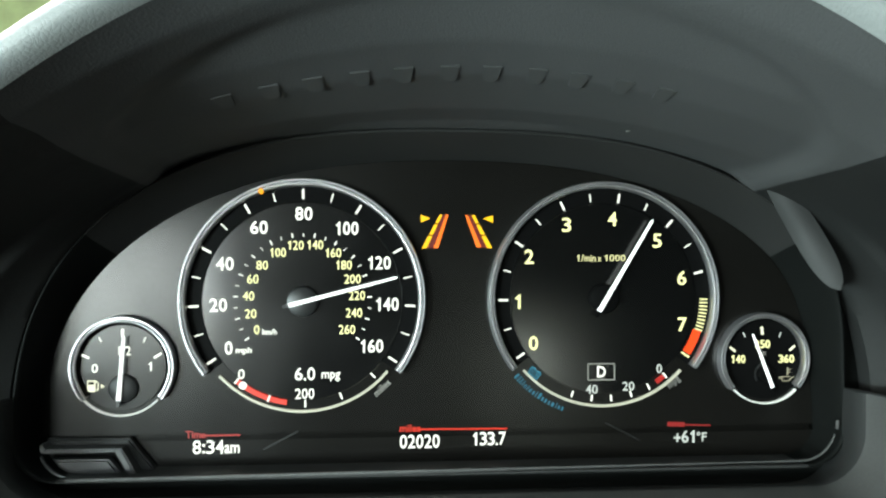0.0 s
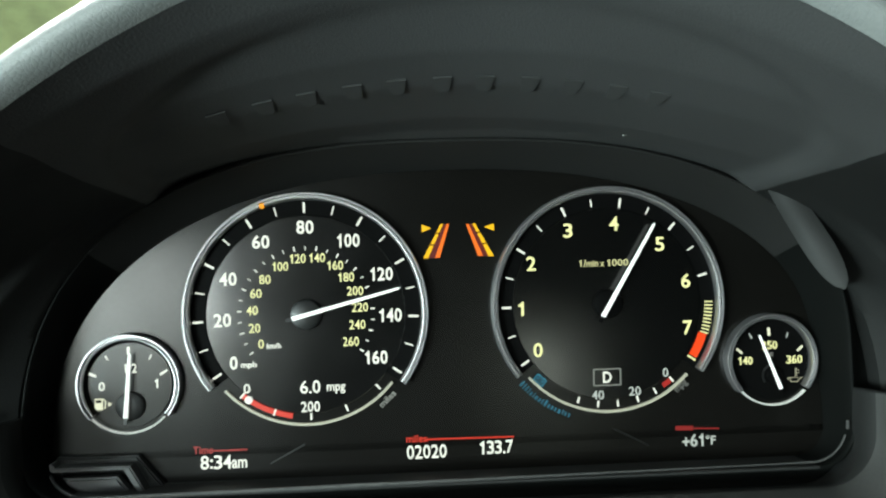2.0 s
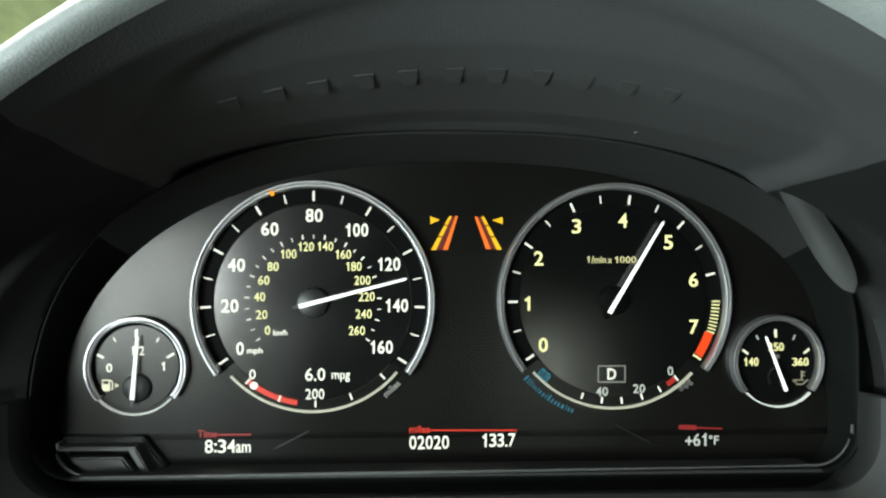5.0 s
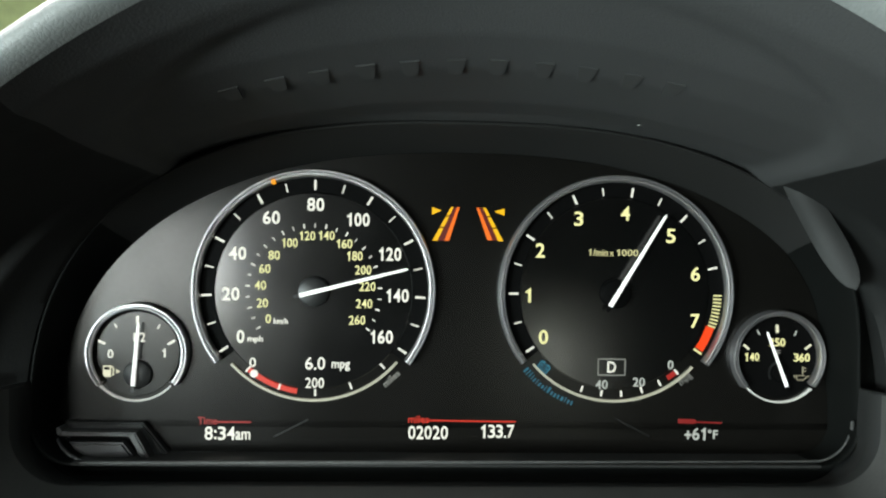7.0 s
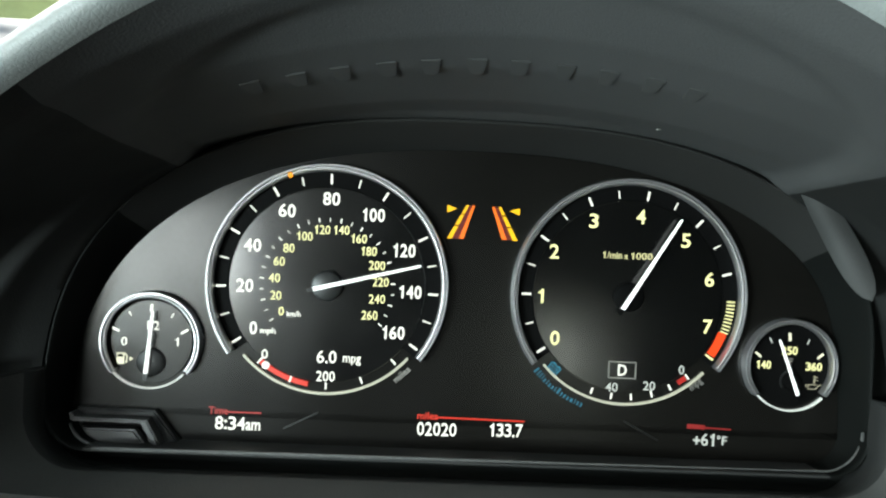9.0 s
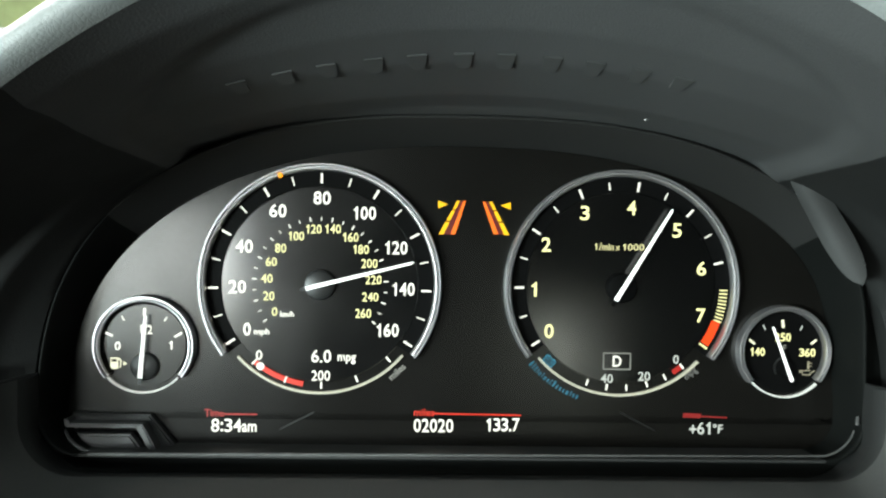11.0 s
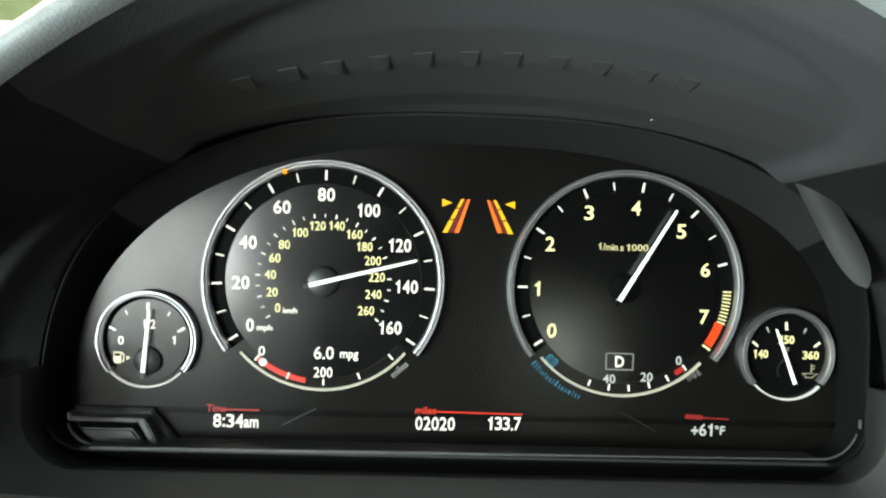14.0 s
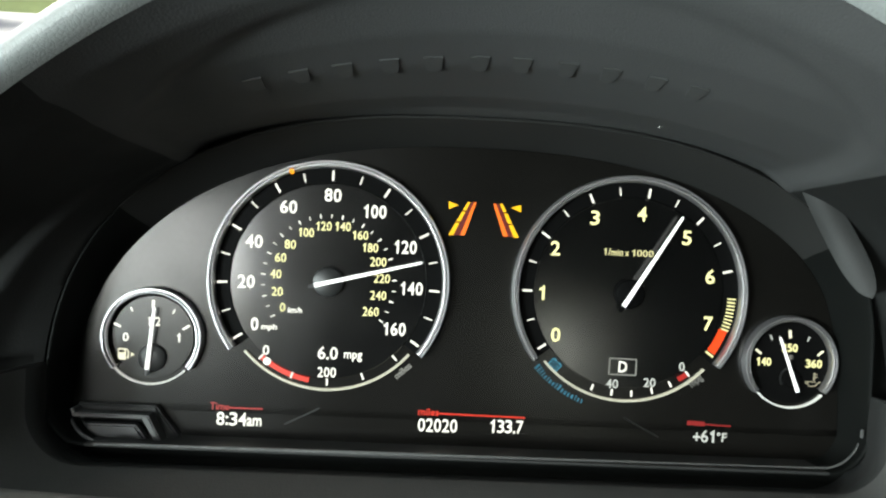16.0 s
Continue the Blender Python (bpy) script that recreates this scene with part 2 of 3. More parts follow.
def lettering(name, body, x, z, width, height, mat, parent, angle=0.0, y0=-0.25, y1=0.0, bold=0.012):
    """Printed characters that fill a box of width by height round (x, z), each character a part of its own."""
    cu = bpy.data.curves.new("lettering", "FONT")
    cu.body, cu.size, cu.offset, cu.extrude, cu.resolution_u = body, 1.0, bold, 0.05, 3
    ob = bpy.data.objects.new("lettering", cu)
    scene.collection.objects.link(ob)
    dg = bpy.context.evaluated_depsgraph_get()
    dg.update()
    me = bpy.data.meshes.new_from_object(ob.evaluated_get(dg))
    bm = bmesh.new()
    bm.from_mesh(me)
    bpy.data.objects.remove(ob)
    bpy.data.curves.remove(cu)
    bpy.data.meshes.remove(me)
    bmesh.ops.remove_doubles(bm, verts=bm.verts, dist=1e-5)
    lo = [min(v.co[i] for v in bm.verts) for i in range(2)]
    hi = [max(v.co[i] for v in bm.verts) for i in range(2)]
    # pieces that overlap from side to side belong to one character
    todo, glyphs = set(bm.faces), []
    while todo:
        stack = [todo.pop()]
        piece = set(stack)
        while stack:
            for e in stack.pop().edges:
                for f in e.link_faces:
                    if f in todo:
                        todo.discard(f)
                        piece.add(f)
                        stack.append(f)
        xs = [v.co.x for f in piece for v in f.verts]
        glyphs.append([min(xs), max(xs), piece])
    glyphs.sort(key=lambda g: g[0])
    merged = [glyphs[0]]
    for g in glyphs[1:]:
        last = merged[-1]
        if g[0] < last[1] - 0.02 and (g[1] - g[0] < 0.2 or g[1] <= last[1] + 0.02):
            last[1], last[2] = max(last[1], g[1]), last[2] | g[2]
        else:
            merged.append(g)
    a = radians(angle)
    made = []
    for _, _, piece in merged:
        out = bmesh.new()
        seen = {}
        for f in piece:
            vs = []
            for v in f.verts:
                if v not in seen:
                    u = ((v.co.x - lo[0]) / (hi[0] - lo[0]) - 0.5) * width
                    w = ((v.co.y - lo[1]) / (hi[1] - lo[1]) - 0.5) * height
                    d = y0 if v.co.z > 0 else y1
                    seen[v] = out.verts.new(((x + u * math.cos(a) - w * math.sin(a)) * MM, d * MM,
                                             (z + u * math.sin(a) + w * math.cos(a)) * MM))
                vs.append(seen[v])
            out.faces.new(vs)
        bmesh.ops.recalc_face_normals(out, faces=out.faces)
        made.append(part(name, out, mat, parent))
    bm.free()
    return made


MID = 66.5


def arch(y, half, base, apex, power, bottom, corner=None, taper=0.0, count=72):
    """An arch outline at depth y: a flattened crown on legs that draw in by taper; with corner it closes below with rounded corners."""
    pts = []
    for i in range(count + 1):
        a = math.pi * (1 - i / count)
        c, s = math.cos(a), math.sin(a)
        pts.append((MID + half * math.copysign(abs(c) ** (2 / power), c), y, base + (apex - base) * abs(s) ** (2 / power)))
    if corner is None:
        leg = [(half * math.sqrt(1 - taper * (k / 8) ** 2), base - (base - bottom) * k / 8) for k in range(1, 9)]
        return [(MID - x, y, z) for x, z in reversed(leg)] + pts + [(MID + x, y, z) for x, z in leg]
    low = []
    for i in range(9):
        a = radians(90 * i / 8)
        low.append((MID + half - corner + corner * math.cos(a), y, bottom + corner - corner * math.sin(a)))
    return pts + low + [(2 * MID - p[0], y, p[2]) for p in reversed(low)]


def loft(sections, closed):
    bm = bmesh.new()
    rows = [[bm.verts.new((x * MM, y * MM, z * MM)) for x, y, z in s] for s in sections]
    for p, q in zip(rows, rows[1:]):
        for j in range(len(p) if closed else len(p) - 1):
            k = (j + 1) % len(p)
            bm.faces.new((p[j], p[k], q[k], q[j]))
    bmesh.ops.recalc_face_normals(bm, faces=bm.faces)
    return bm


def box(x0, x1, y0, y1, z0, z1, bevel=0.0):
    """A block in metres."""
    bm = bmesh.new()
    bmesh.ops.create_cube(bm, size=1, matrix=Matrix.LocRotScale(((x0 + x1) / 2, (y0 + y1) / 2, (z0 + z1) / 2), None,
                                                               (x1 - x0, y1 - y0, z1 - z0)))
    if bevel:
        bmesh.ops.bevel(bm, geom=list(bm.edges), offset=bevel, segments=3, affect="EDGES")
    return bm


# ---- cluster housing ----
def tuck(points):
    """The opening is drawn in towards its foot on the passenger's side."""
    out = []
    for x, y, z in points:
        k = min(max((30 - z) / 70, 0), 1)
        side = min(max((x - MID - 60) / 90, 0), 1)
        out.append((x - 10.5 * k * k * (3 - 2 * k) * side, y, z))
    return out


housing = thing("cluster_housing", 0, 0, 0, "dark grey instrument cluster housing with a matte black surround", "instrument cluster")
face = tuck(arch(0, 176, -60, 62, 2.36, -71, 14))
part("face_plate", prism([(x, z) for x, y, z in face], 0, 4), PANEL, housing, "dark grey matte dial panel")
surround = [arch(0.5, 176.2, -60, 62.2, 2.36, -71.2, 14), arch(-6, 177, -60, 65, 2.43, -71.1, 14.5), arch(-14, 177.5, -60, 68.5, 2.52, -70.6, 15),
            arch(-19.2, 178, -60, 71, 2.6, -70.0, 16), arch(-20.0, 178.4, -60, 71.4, 2.6, -70.0, 16.2), arch(-20.5, 178.9, -60, 71.8, 2.59, -70.3, 16.5),
            arch(-20.4, 179.6, -60, 72.6, 2.58, -71.2, 17), arch(-12, 184, -60, 78, 2.5, -74, 19), arch(-10, 196, -60, 84, 2.4, -100, 8)]
ring = loft([tuck(p) for p in surround], True)
for side in (-1, 1):
    bmesh.ops.bisect_plane(ring, geom=list(ring.verts) + list(ring.edges) + list(ring.faces), plane_co=Vector(((MID + 152 * side) * MM, -0.02, 0.03)),
                           plane_no=Vector((0.75 * side, 0, -0.5)))


def ring_part(place):
    bm = ring.copy()
    spare = []
    for f in bm.faces:
        c = f.calc_center_median()
        crown = c.z > 0.02 and (abs(c.x / MM - MID) - 152) * 0.75 - (c.z / MM - 30) * 0.5 < 0
        low = c.z < -0.064 and c.y < 0.0 and c.z > -0.0725 and abs(c.x - 0.062) < 0.145
        if place != ("crown" if crown else "sill" if low else "side"):
            spare.append(f)
    bmesh.ops.delete(bm, geom=spare, context="FACES")
    return bm


part("reveal", ring_part("crown"), REVEAL, housing, "matte dark grey reveal over the dials", smooth=True)
part("surround", ring_part("side"), BLACK, housing, "matte black surround of the dials", smooth=True)
part("sill", ring_part("sill"), SILL, housing, "dark grey shelf below the dials", smooth=True)
ring.free()
for x0, z0, x1, z1 in ((-17.0, -64.4, -2.0, -56.6), (134.6, -55.2, 150.5, -63.4)):
    part("crease", bar((x0 + x1) / 2, (z0 + z1) / 2, math.hypot(x1 - x0, z1 - z0), 0.5, math.degrees(math.atan2(z1 - z0, x1 - x0)), -0.3),
         HUB, housing, "faint raised crease in the panel")


# A pale tube stands for the highlight along the sill, thinning to the right.
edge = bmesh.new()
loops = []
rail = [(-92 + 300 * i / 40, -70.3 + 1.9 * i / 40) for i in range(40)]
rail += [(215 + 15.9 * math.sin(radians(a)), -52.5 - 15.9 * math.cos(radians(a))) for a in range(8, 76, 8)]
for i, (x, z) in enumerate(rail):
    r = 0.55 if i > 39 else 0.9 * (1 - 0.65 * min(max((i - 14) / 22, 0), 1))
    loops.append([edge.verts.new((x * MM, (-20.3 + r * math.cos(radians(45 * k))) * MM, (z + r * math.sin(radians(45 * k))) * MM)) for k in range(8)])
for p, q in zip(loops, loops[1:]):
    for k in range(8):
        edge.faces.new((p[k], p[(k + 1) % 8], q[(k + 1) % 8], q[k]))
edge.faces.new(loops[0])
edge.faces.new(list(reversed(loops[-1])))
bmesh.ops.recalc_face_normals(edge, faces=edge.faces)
# The corner's glint is a pale raised shape as well.
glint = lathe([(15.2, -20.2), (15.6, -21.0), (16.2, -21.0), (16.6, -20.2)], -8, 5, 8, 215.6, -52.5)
part("glint_spot", glint, EDGE, housing, "small glint painted on the sill's corner", smooth=True)
part("sill_edge", edge, EDGE, housing, "rounded edge of the sill in a pale highlight colour", smooth=True)


def facet():
    """A long, slightly bulged, almond-shaped facet in the side of the reveal, added for the gleam there."""
    normal = Vector((-0.507, -0.861, -0.027)).normalized()
    along = Vector((20.0, -16, -47.0)).normalized()
    across = normal.cross(along).normalized()
    bm = bmesh.new()
    rows = []
    for i in range(25):
        u = -1 + 2 * i / 24
        wide = 5.5 * (1 - abs(u) ** 3) ** 0.6 * (1 + 0.20 * u) + 0.05
        lift = 5.5 * (0.2 - u + math.sqrt((0.2 - u) ** 2 + 0.05))
        row = []
        for j in range(9):
            v = -1 + 2 * j / 8
            p = Vector((MID + 143.4, -32, 30.5)) + along * (u * 33.0 - 5.6) + across * (v * wide) + normal * (lift + 1.6 * (1 - v * v) * (1 - u * u))
            row.append(bm.verts.new(p * MM))
        rows.append(row)
    for p, q in zip(rows, rows[1:]):
        for j in range(8):
            bm.faces.new((p[j], p[j + 1], q[j + 1], q[j]))
    solid_rim = bmesh.ops.extrude_face_region(bm, geom=list(bm.faces))
    for v in [g for g in solid_rim["geom"] if isinstance(g, bmesh.types.BMVert)]:
        v.co -= normal * 22 * MM
    bmesh.ops.recalc_face_normals(bm, faces=bm.faces)
    return bm


# Stands for a window gleam: the bulge is turned to catch the light.
part("gleam_facet", facet(), PLASTIC, housing, "smooth bulge shaped for the gleam in the side of the reveal", smooth=True)

# ---- instrument hood ----
hood = thing("instrument_hood", 0, 0, 0, "black instrument hood with a grained leather brow", "hood")



def sweep(points):
    """The rim of the hood overhangs at the crown and recedes and spreads towards its feet."""
    out = []
    for x, y, z in points:
        s = min(max((50 - z) / 100, 0), 1)
        k = min(3 * s, 1)
        far = min(max((-40 - y) / 107, 0), 1.2)
        out.append((x + math.copysign(60 * s ** 1.1 * far, x - MID), y if y > -40 else -40 + (y + 40) * (1 - 0.72 * k * k * (3 - 2 * k)), z))
    return out


LINER_ROWS = ((-13, 180, -60, 72, 2.58, 0), (-21, 180.5, -60, 72.6, 2.55, 0), (-30, 192, -57, 74.5, 2.25, 0.05), (-50, 207, -54, 75.5, 2.05, 0.1),
              (-85, 206, -54, 80.5, 1.98, 0), (-105, 206, -56, 86.5, 1.9, 0), (-120, 205, -58, 93.5, 1.83, 0), (-135, 202.5, -59, 100, 1.76, 0),
              (-147, 201.5, -60, 109.5, 1.7, 0))


def arch_of(y, count=240):
    """The liner's plain outline at depth y."""
    order = sorted(LINER_ROWS)
    half, base, apex, power, taper = [float(np.interp(y, [r[0] for r in order], [r[k] for r in order])) for k in range(1, 6)]
    return arch(y, half, base, apex, power, -34, taper=taper, count=count)


def sunk(x, y):
    """How far a place on the liner lies inside the rim of its sunken crown, as a share of its size."""
    return 1 - ((abs(x - MID) / 126) ** 3.5 + (abs(y + 45) / 86) ** 3.5) ** (1 / 3.5)


def liner_row(y, count=240):
    """The liner's outline at depth y, with the shallow lens-shaped recess that is sunk into its crown."""
    out = []
    for x, _, z in arch_of(y, count):
        k = min(max(sunk(x, y) / 0.10, 0), 1) * min(max((z - 26) / 14, 0), 1)
        away = Vector((x - MID, z + 30)).normalized() * (0.8 + 4.0 * min(abs(x - MID) / 126, 1) ** 3) * k * k * (3 - 2 * k)
        out.append((x + away.x, y, z + away.y))
    return sweep(out)


liner = [liner_row(-13), liner_row(-17)] + [liner_row(-21 - 2.1 * i) for i in range(61)]
liner_mesh = loft(liner, False)
HALF, BROAD, LOW = 127 * MM, 0.066, 0.022
for co, no in (((MID * MM + HALF, 0, 0), (1, 0, 0)), ((MID * MM - HALF, 0, 0), (1, 0, 0)), ((0, 0, BROAD), (0, 0, 1)), ((0, 0, LOW), (0, 0, 1))):
    bmesh.ops.bisect_plane(liner_mesh, geom=list(liner_mesh.verts) + list(liner_mesh.edges) + list(liner_mesh.faces), plane_co=co, plane_no=no)


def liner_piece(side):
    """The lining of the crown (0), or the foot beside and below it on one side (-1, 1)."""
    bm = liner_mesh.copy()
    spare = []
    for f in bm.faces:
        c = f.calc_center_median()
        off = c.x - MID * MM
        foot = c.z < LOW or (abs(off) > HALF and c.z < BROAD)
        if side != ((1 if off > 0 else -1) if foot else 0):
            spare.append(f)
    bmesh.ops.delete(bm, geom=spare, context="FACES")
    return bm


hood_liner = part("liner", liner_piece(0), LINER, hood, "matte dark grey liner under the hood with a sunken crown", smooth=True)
# The feet differ from the liner by shade put into their colour.
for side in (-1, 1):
    part("foot", liner_piece(side), SHADED, hood, "foot of the hood, coloured darker for its shade", smooth=True)
liner_mesh.free()
brow = []
for i in range(21):
    a = radians(45 + 145 * i / 20)
    brow.append(sweep(arch(-133.6 - 19 * math.sin(a), 206.1 - 6.5 * math.cos(a), -60, 115.9 - 9 * math.cos(a), 1.7, -34)))
brow += [sweep(arch(-100, 222, -60, 128, 1.72, -34)), sweep(arch(0, 250, -60, 134, 1.76, -34)), sweep(arch(70, 270, -60, 140, 1.8, -34))]
part("brow", loft(brow, False), LEATHER, hood, "grey grained leather brow", smooth=True)
mark = bar(0, 0, 2.6, 0.75, 50, -0.15, 0.15)
mark.transform(Matrix.Translation((0.1285, -0.0490, 0.0687)) @ Matrix.Rotation(radians(-78), 4, "X"))
part("scuff", mark, SCUFF, hood_liner, "tiny pale scuff mark")
crown = [[Vector(q) * MM for q in liner_row(y, 720)] for y in (-86, -91)]
for i in range(11):
    # ventilation notches along the crown of the liner: dark plates carry the shade of the recesses
    p, q = crown
    x = (MID - 83.5 + 14.55 * i) * MM
    k = min(range(2, len(p) - 2), key=lambda n: abs(p[n].x - x))
    along = (p[k + 2] - p[k - 2]).normalized()
    ahead = (q[k] - p[k]).normalized()
    down = along.cross(ahead).normalized()
    if down.z > 0:
        down = -down
    ahead = down.cross(along)
    bm = bmesh.new()
    outline = ((-3.2, 4.5), (3.2, 4.5), (2.6, -4.2), (0.8, -5.2), (-2.0, -4.2))
    low = [bm.verts.new((u * MM, v * MM, 0.00045)) for u, v in outline]
    high = [bm.verts.new((u * MM, v * MM, -0.004)) for u, v in outline]
    bm.faces.new(low)
    bm.faces.new(list(reversed(high)))
    for n in range(5):
        bm.faces.new((low[n], low[(n + 1) % 5], high[(n + 1) % 5], high[n]))
    bm.transform(Matrix.Translation(p[k]) @ Matrix((along, ahead, down)).transposed().to_4x4())
    bmesh.ops.recalc_face_normals(bm, faces=bm.faces)
    part("notch", bm, NOTCH, hood_liner, "dark plate for the shade in a ventilation notch")

# ---- column cover and dashboard below ----
OPENING = 61.0


def trim_row(y, half, bottom, corner, top=-37.5):
    """A U-shaped line round the lower half of the cluster's opening."""
    half -= 8
    side = [(OPENING + half, y, top + (bottom + corner - top) * i / 6) for i in range(6)]
    turn = [(OPENING + half - corner + corner * math.cos(radians(a)), y, bottom + corner - corner * math.sin(radians(a))) for a in range(0, 90, 9)]
    flat = [(OPENING + (half - corner) * (1 - i / 12), y, bottom) for i in range(12)]
    rest = side + turn + flat
    return rest + [(OPENING, y, bottom)] + [(2 * OPENING - x, y, z) for x, y, z in reversed(rest)]


dash_trim = thing("dashboard_trim", 0, 0, 0, "dark grey soft-touch dashboard trim round the cluster's lower edge", "trim")
# Lip and top edges have their shade in the colour, darker than the face.
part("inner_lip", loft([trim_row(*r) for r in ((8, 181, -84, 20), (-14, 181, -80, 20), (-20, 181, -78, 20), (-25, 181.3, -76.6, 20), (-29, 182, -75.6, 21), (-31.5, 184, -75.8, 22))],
                       False), SHADED, dash_trim, "rolled lip with the shade under the sill in its colour", smooth=True)
part("trim_face", loft([trim_row(*r) for r in ((-31.5, 184, -75.8, 22), (-33, 184.8, -76.0, 22.5), (-37, 186, -76.8, 23), (-45, 188, -78.8, 24), (-56, 191, -82.5, 25), (-75, 197, -90, 26))],
                       False), TRIM, dash_trim, "smooth dark grey trim face", smooth=True)
for side in (-1, 1):
    # the edge of the trim turns in under the foot of the hood
    rows = [[(OPENING + side * (x - 8), y + dy, z) for x, y in ((181, -14), (181.3, -25), (184, -31.5), (184.8, -33), (186, -37), (188, -45), (191, -56), (197, -75))]
            for dy, z in ((0, -37.5), (1.2, -36.8), (8, -36.8))]
    part("top_edge", loft(rows, False), SHADED, dash_trim, "rounded upper edge of the trim", smooth=True)
shroud = thing("steering_column_shroud", 0, 0, 0, "grey plastic steering column shroud below the cluster", "shroud")
shell = [[(x, y, z - 0.05 * (x + 110) - 6 * max((-110 - x) / 60, 0) ** 2) for x in range(-190, 331, 10)]
         for y, z in ((-47, -100), (-50, -86), (-53, -79.5), (-57, -76.6), (-62, -75.6), (-80, -76.5), (-100, -82), (-112, -92), (-116, -120))]
part("upper_shell", loft(shell, False), SHROUD, shroud, "smooth grey upper shell", smooth=True)


# ---- gauges ----
def chrome_ring(parent, r0, r1, a0, a1, cx=0.0, cz=0.0, y_low=0.0):
    """A chrome bezel with a groove along its middle."""
    w = r1 - r0
    prof = [(r0, y_low), (r0, -3.0), (r0 + 0.06 * w, -3.9), (r0 + 0.18 * w, -4.5), (r0 + 0.30 * w, -4.6), (r0 + 0.39 * w, -4.2), (r0 + 0.44 * w, -3.2),
            (r0 + 0.54 * w, -3.2), (r0 + 0.60 * w, -4.4), (r0 + 0.70 * w, -4.9), (r0 + 0.84 * w, -4.9), (r0 + 0.94 * w, -4.5), (r1, -3.6), (r1, y_low)]
    return part("bezel", lathe(prof, a0, a1, 160, cx, cz), CHROME, parent, "satin chrome bezel ring", smooth=True)


def needle(parent, x, z, angle, tail, tip, w0, w1, y, hub_r, hub_mat, hub_x=0.0, hub_z=0.0):
    hub = part("hub", lathe([(0, 0), (0, y + 1.2), (hub_r * 0.86, y + 1.2), (hub_r * 0.97, y + 1.7), (hub_r, y + 2.6), (hub_r, 0)],
                            0, 360, 48, x + hub_x, z + hub_z), hub_mat, parent, "round black needle hub", smooth=True)
    a = radians(angle)
    c, s = math.cos(a), math.sin(a)
    out = [(-tail, -w0 / 2), (tip - w1, -w1 / 2), (tip, 0), (tip - w1, w1 / 2), (-tail, w0 / 2)]
    stub = [(-tail - 2.6, -w0 / 2.6), (-tail + 1, -w0 / 2.2), (-tail + 1, w0 / 2.2), (-tail - 2.6, w0 / 2.6)]
    part("tail_stub", prism([(x + u * c - v * s, z + u * s + v * c) for u, v in stub], y - 0.5, y + 0.4, 0.2), hub_mat, hub, "dark end of the pointer")
    part("needle", prism([(x + u * c - v * s, z + u * s + v * c) for u, v in out], y - 0.7, y + 0.5, 0.25), NEEDLE, hub, "white lit pointer")
    return hub


SMALL = 0.014
speedo = thing("speedometer", 0, 0, 0, "round black speedometer in miles and kilometres with chrome bezel", "gauge", "cluster gauges")
part("dial_disc", lathe([(0, 0), (0, -0.8), (42.9, -0.8), (43.3, -0.4), (43.3, 0)], steps=128), DISC, speedo, "charcoal dial disc")
part("scale_band", lathe([(43.4, 0), (43.4, -0.5), (50.0, -0.5), (50.0, 0)], -37.5, 217.5, 128), BAND, speedo, "black band behind the tick marks")
chrome_ring(speedo, 49.8, 53.0, -37, 217, 0.3, 0.3)
part("lower_rim", arc_plate(47.4, 48.4, 222, 320, -1.4), CREAM, speedo, "thin pale rim line")
for k in range(17):
    big = k % 2 == 0
    part("tick", polar_bar(46.7, 90 - (k * 10 - 80) * 1.5433, 4.4 if big else 3.8, 0.9 if big else 0.55, -0.75, -0.4), WHITE, speedo)
for body, x, z, w in (("0", -31.7, -20.1, 3.5), ("20", -36.1, -1.5, 7.9), ("40", -33.3, 16.3, 7.9), ("60", -18.9, 32.1, 7.9), ("80", 0.3, 38.1, 7.9),
                      ("100", 18.8, 31.8, 10.9), ("120", 32.9, 16.8, 10.9), ("140", 36.4, -1.4, 10.9), ("160", 29.7, -19.7, 10.9)):
    numeral("digit", body, x, z, w * 0.94, 5.8, WHITE, speedo, y0=-1.05, y1=-0.7, bold=0.018)
for k in range(27):
    big = k % 2 == 0
    part("tick", polar_bar(28.9, 214.1 - k * 9.57, 2.0 if big else 1.7, 0.6 if big else 0.4, -1.05, -0.7), WHITE, speedo)
for i, (x, z) in enumerate(((-19.8, -12.2), (-22.4, -5.3), (-23.3, 2.4), (-21.5, 9.7), (-17.5, 15.7), (-10.9, 21.2), (-3.3, 24.4), (5.1, 24.6),
                            (12.9, 21.1), (17.5, 15.8), (21.4, 9.7), (23.3, 2.5), (22.0, -5.1), (19.0, -12.4))):
    body = str(20 * i)
    numeral("digit", body, x, z, (2.35, 4.9, 7.1)[len(body) - 1], 3.95, YELLOW, speedo, y0=-1.05, y1=-0.7)
lettering("character", "mph", -25.3, -21.4, 6.8, 3.3, WHITE, speedo, y0=-1.05, y1=-0.7, bold=0.025)
lettering("character", "km/h", -14.3, -13.2, 6.2, 2.4, WHITE, speedo, y0=-1.05, y1=-0.7, bold=0.025)
numeral("digit", "6.0", 0.9, -31.6, 8.7, 5.6, WHITE, speedo, y0=-1.05, y1=-0.7)
lettering("character", "mpg", 12.1, -32.9, 8.0, 4.0, WHITE, speedo, y0=-1.05, y1=-0.7)
numeral("digit", "200", 0.8, -40.2, 8.2, 4.5, WHITE, speedo, y0=-1.05, y1=-0.7)
numeral("digit", "0", -26.3, -31.4, 2.8, 4.2, WHITE, speedo, y0=-1.05, y1=-0.7)
part("range_bar", arc_plate(43.5, 45.7, 231, 261, -0.5, -0.1), RED, speedo, "glowing red range bar")
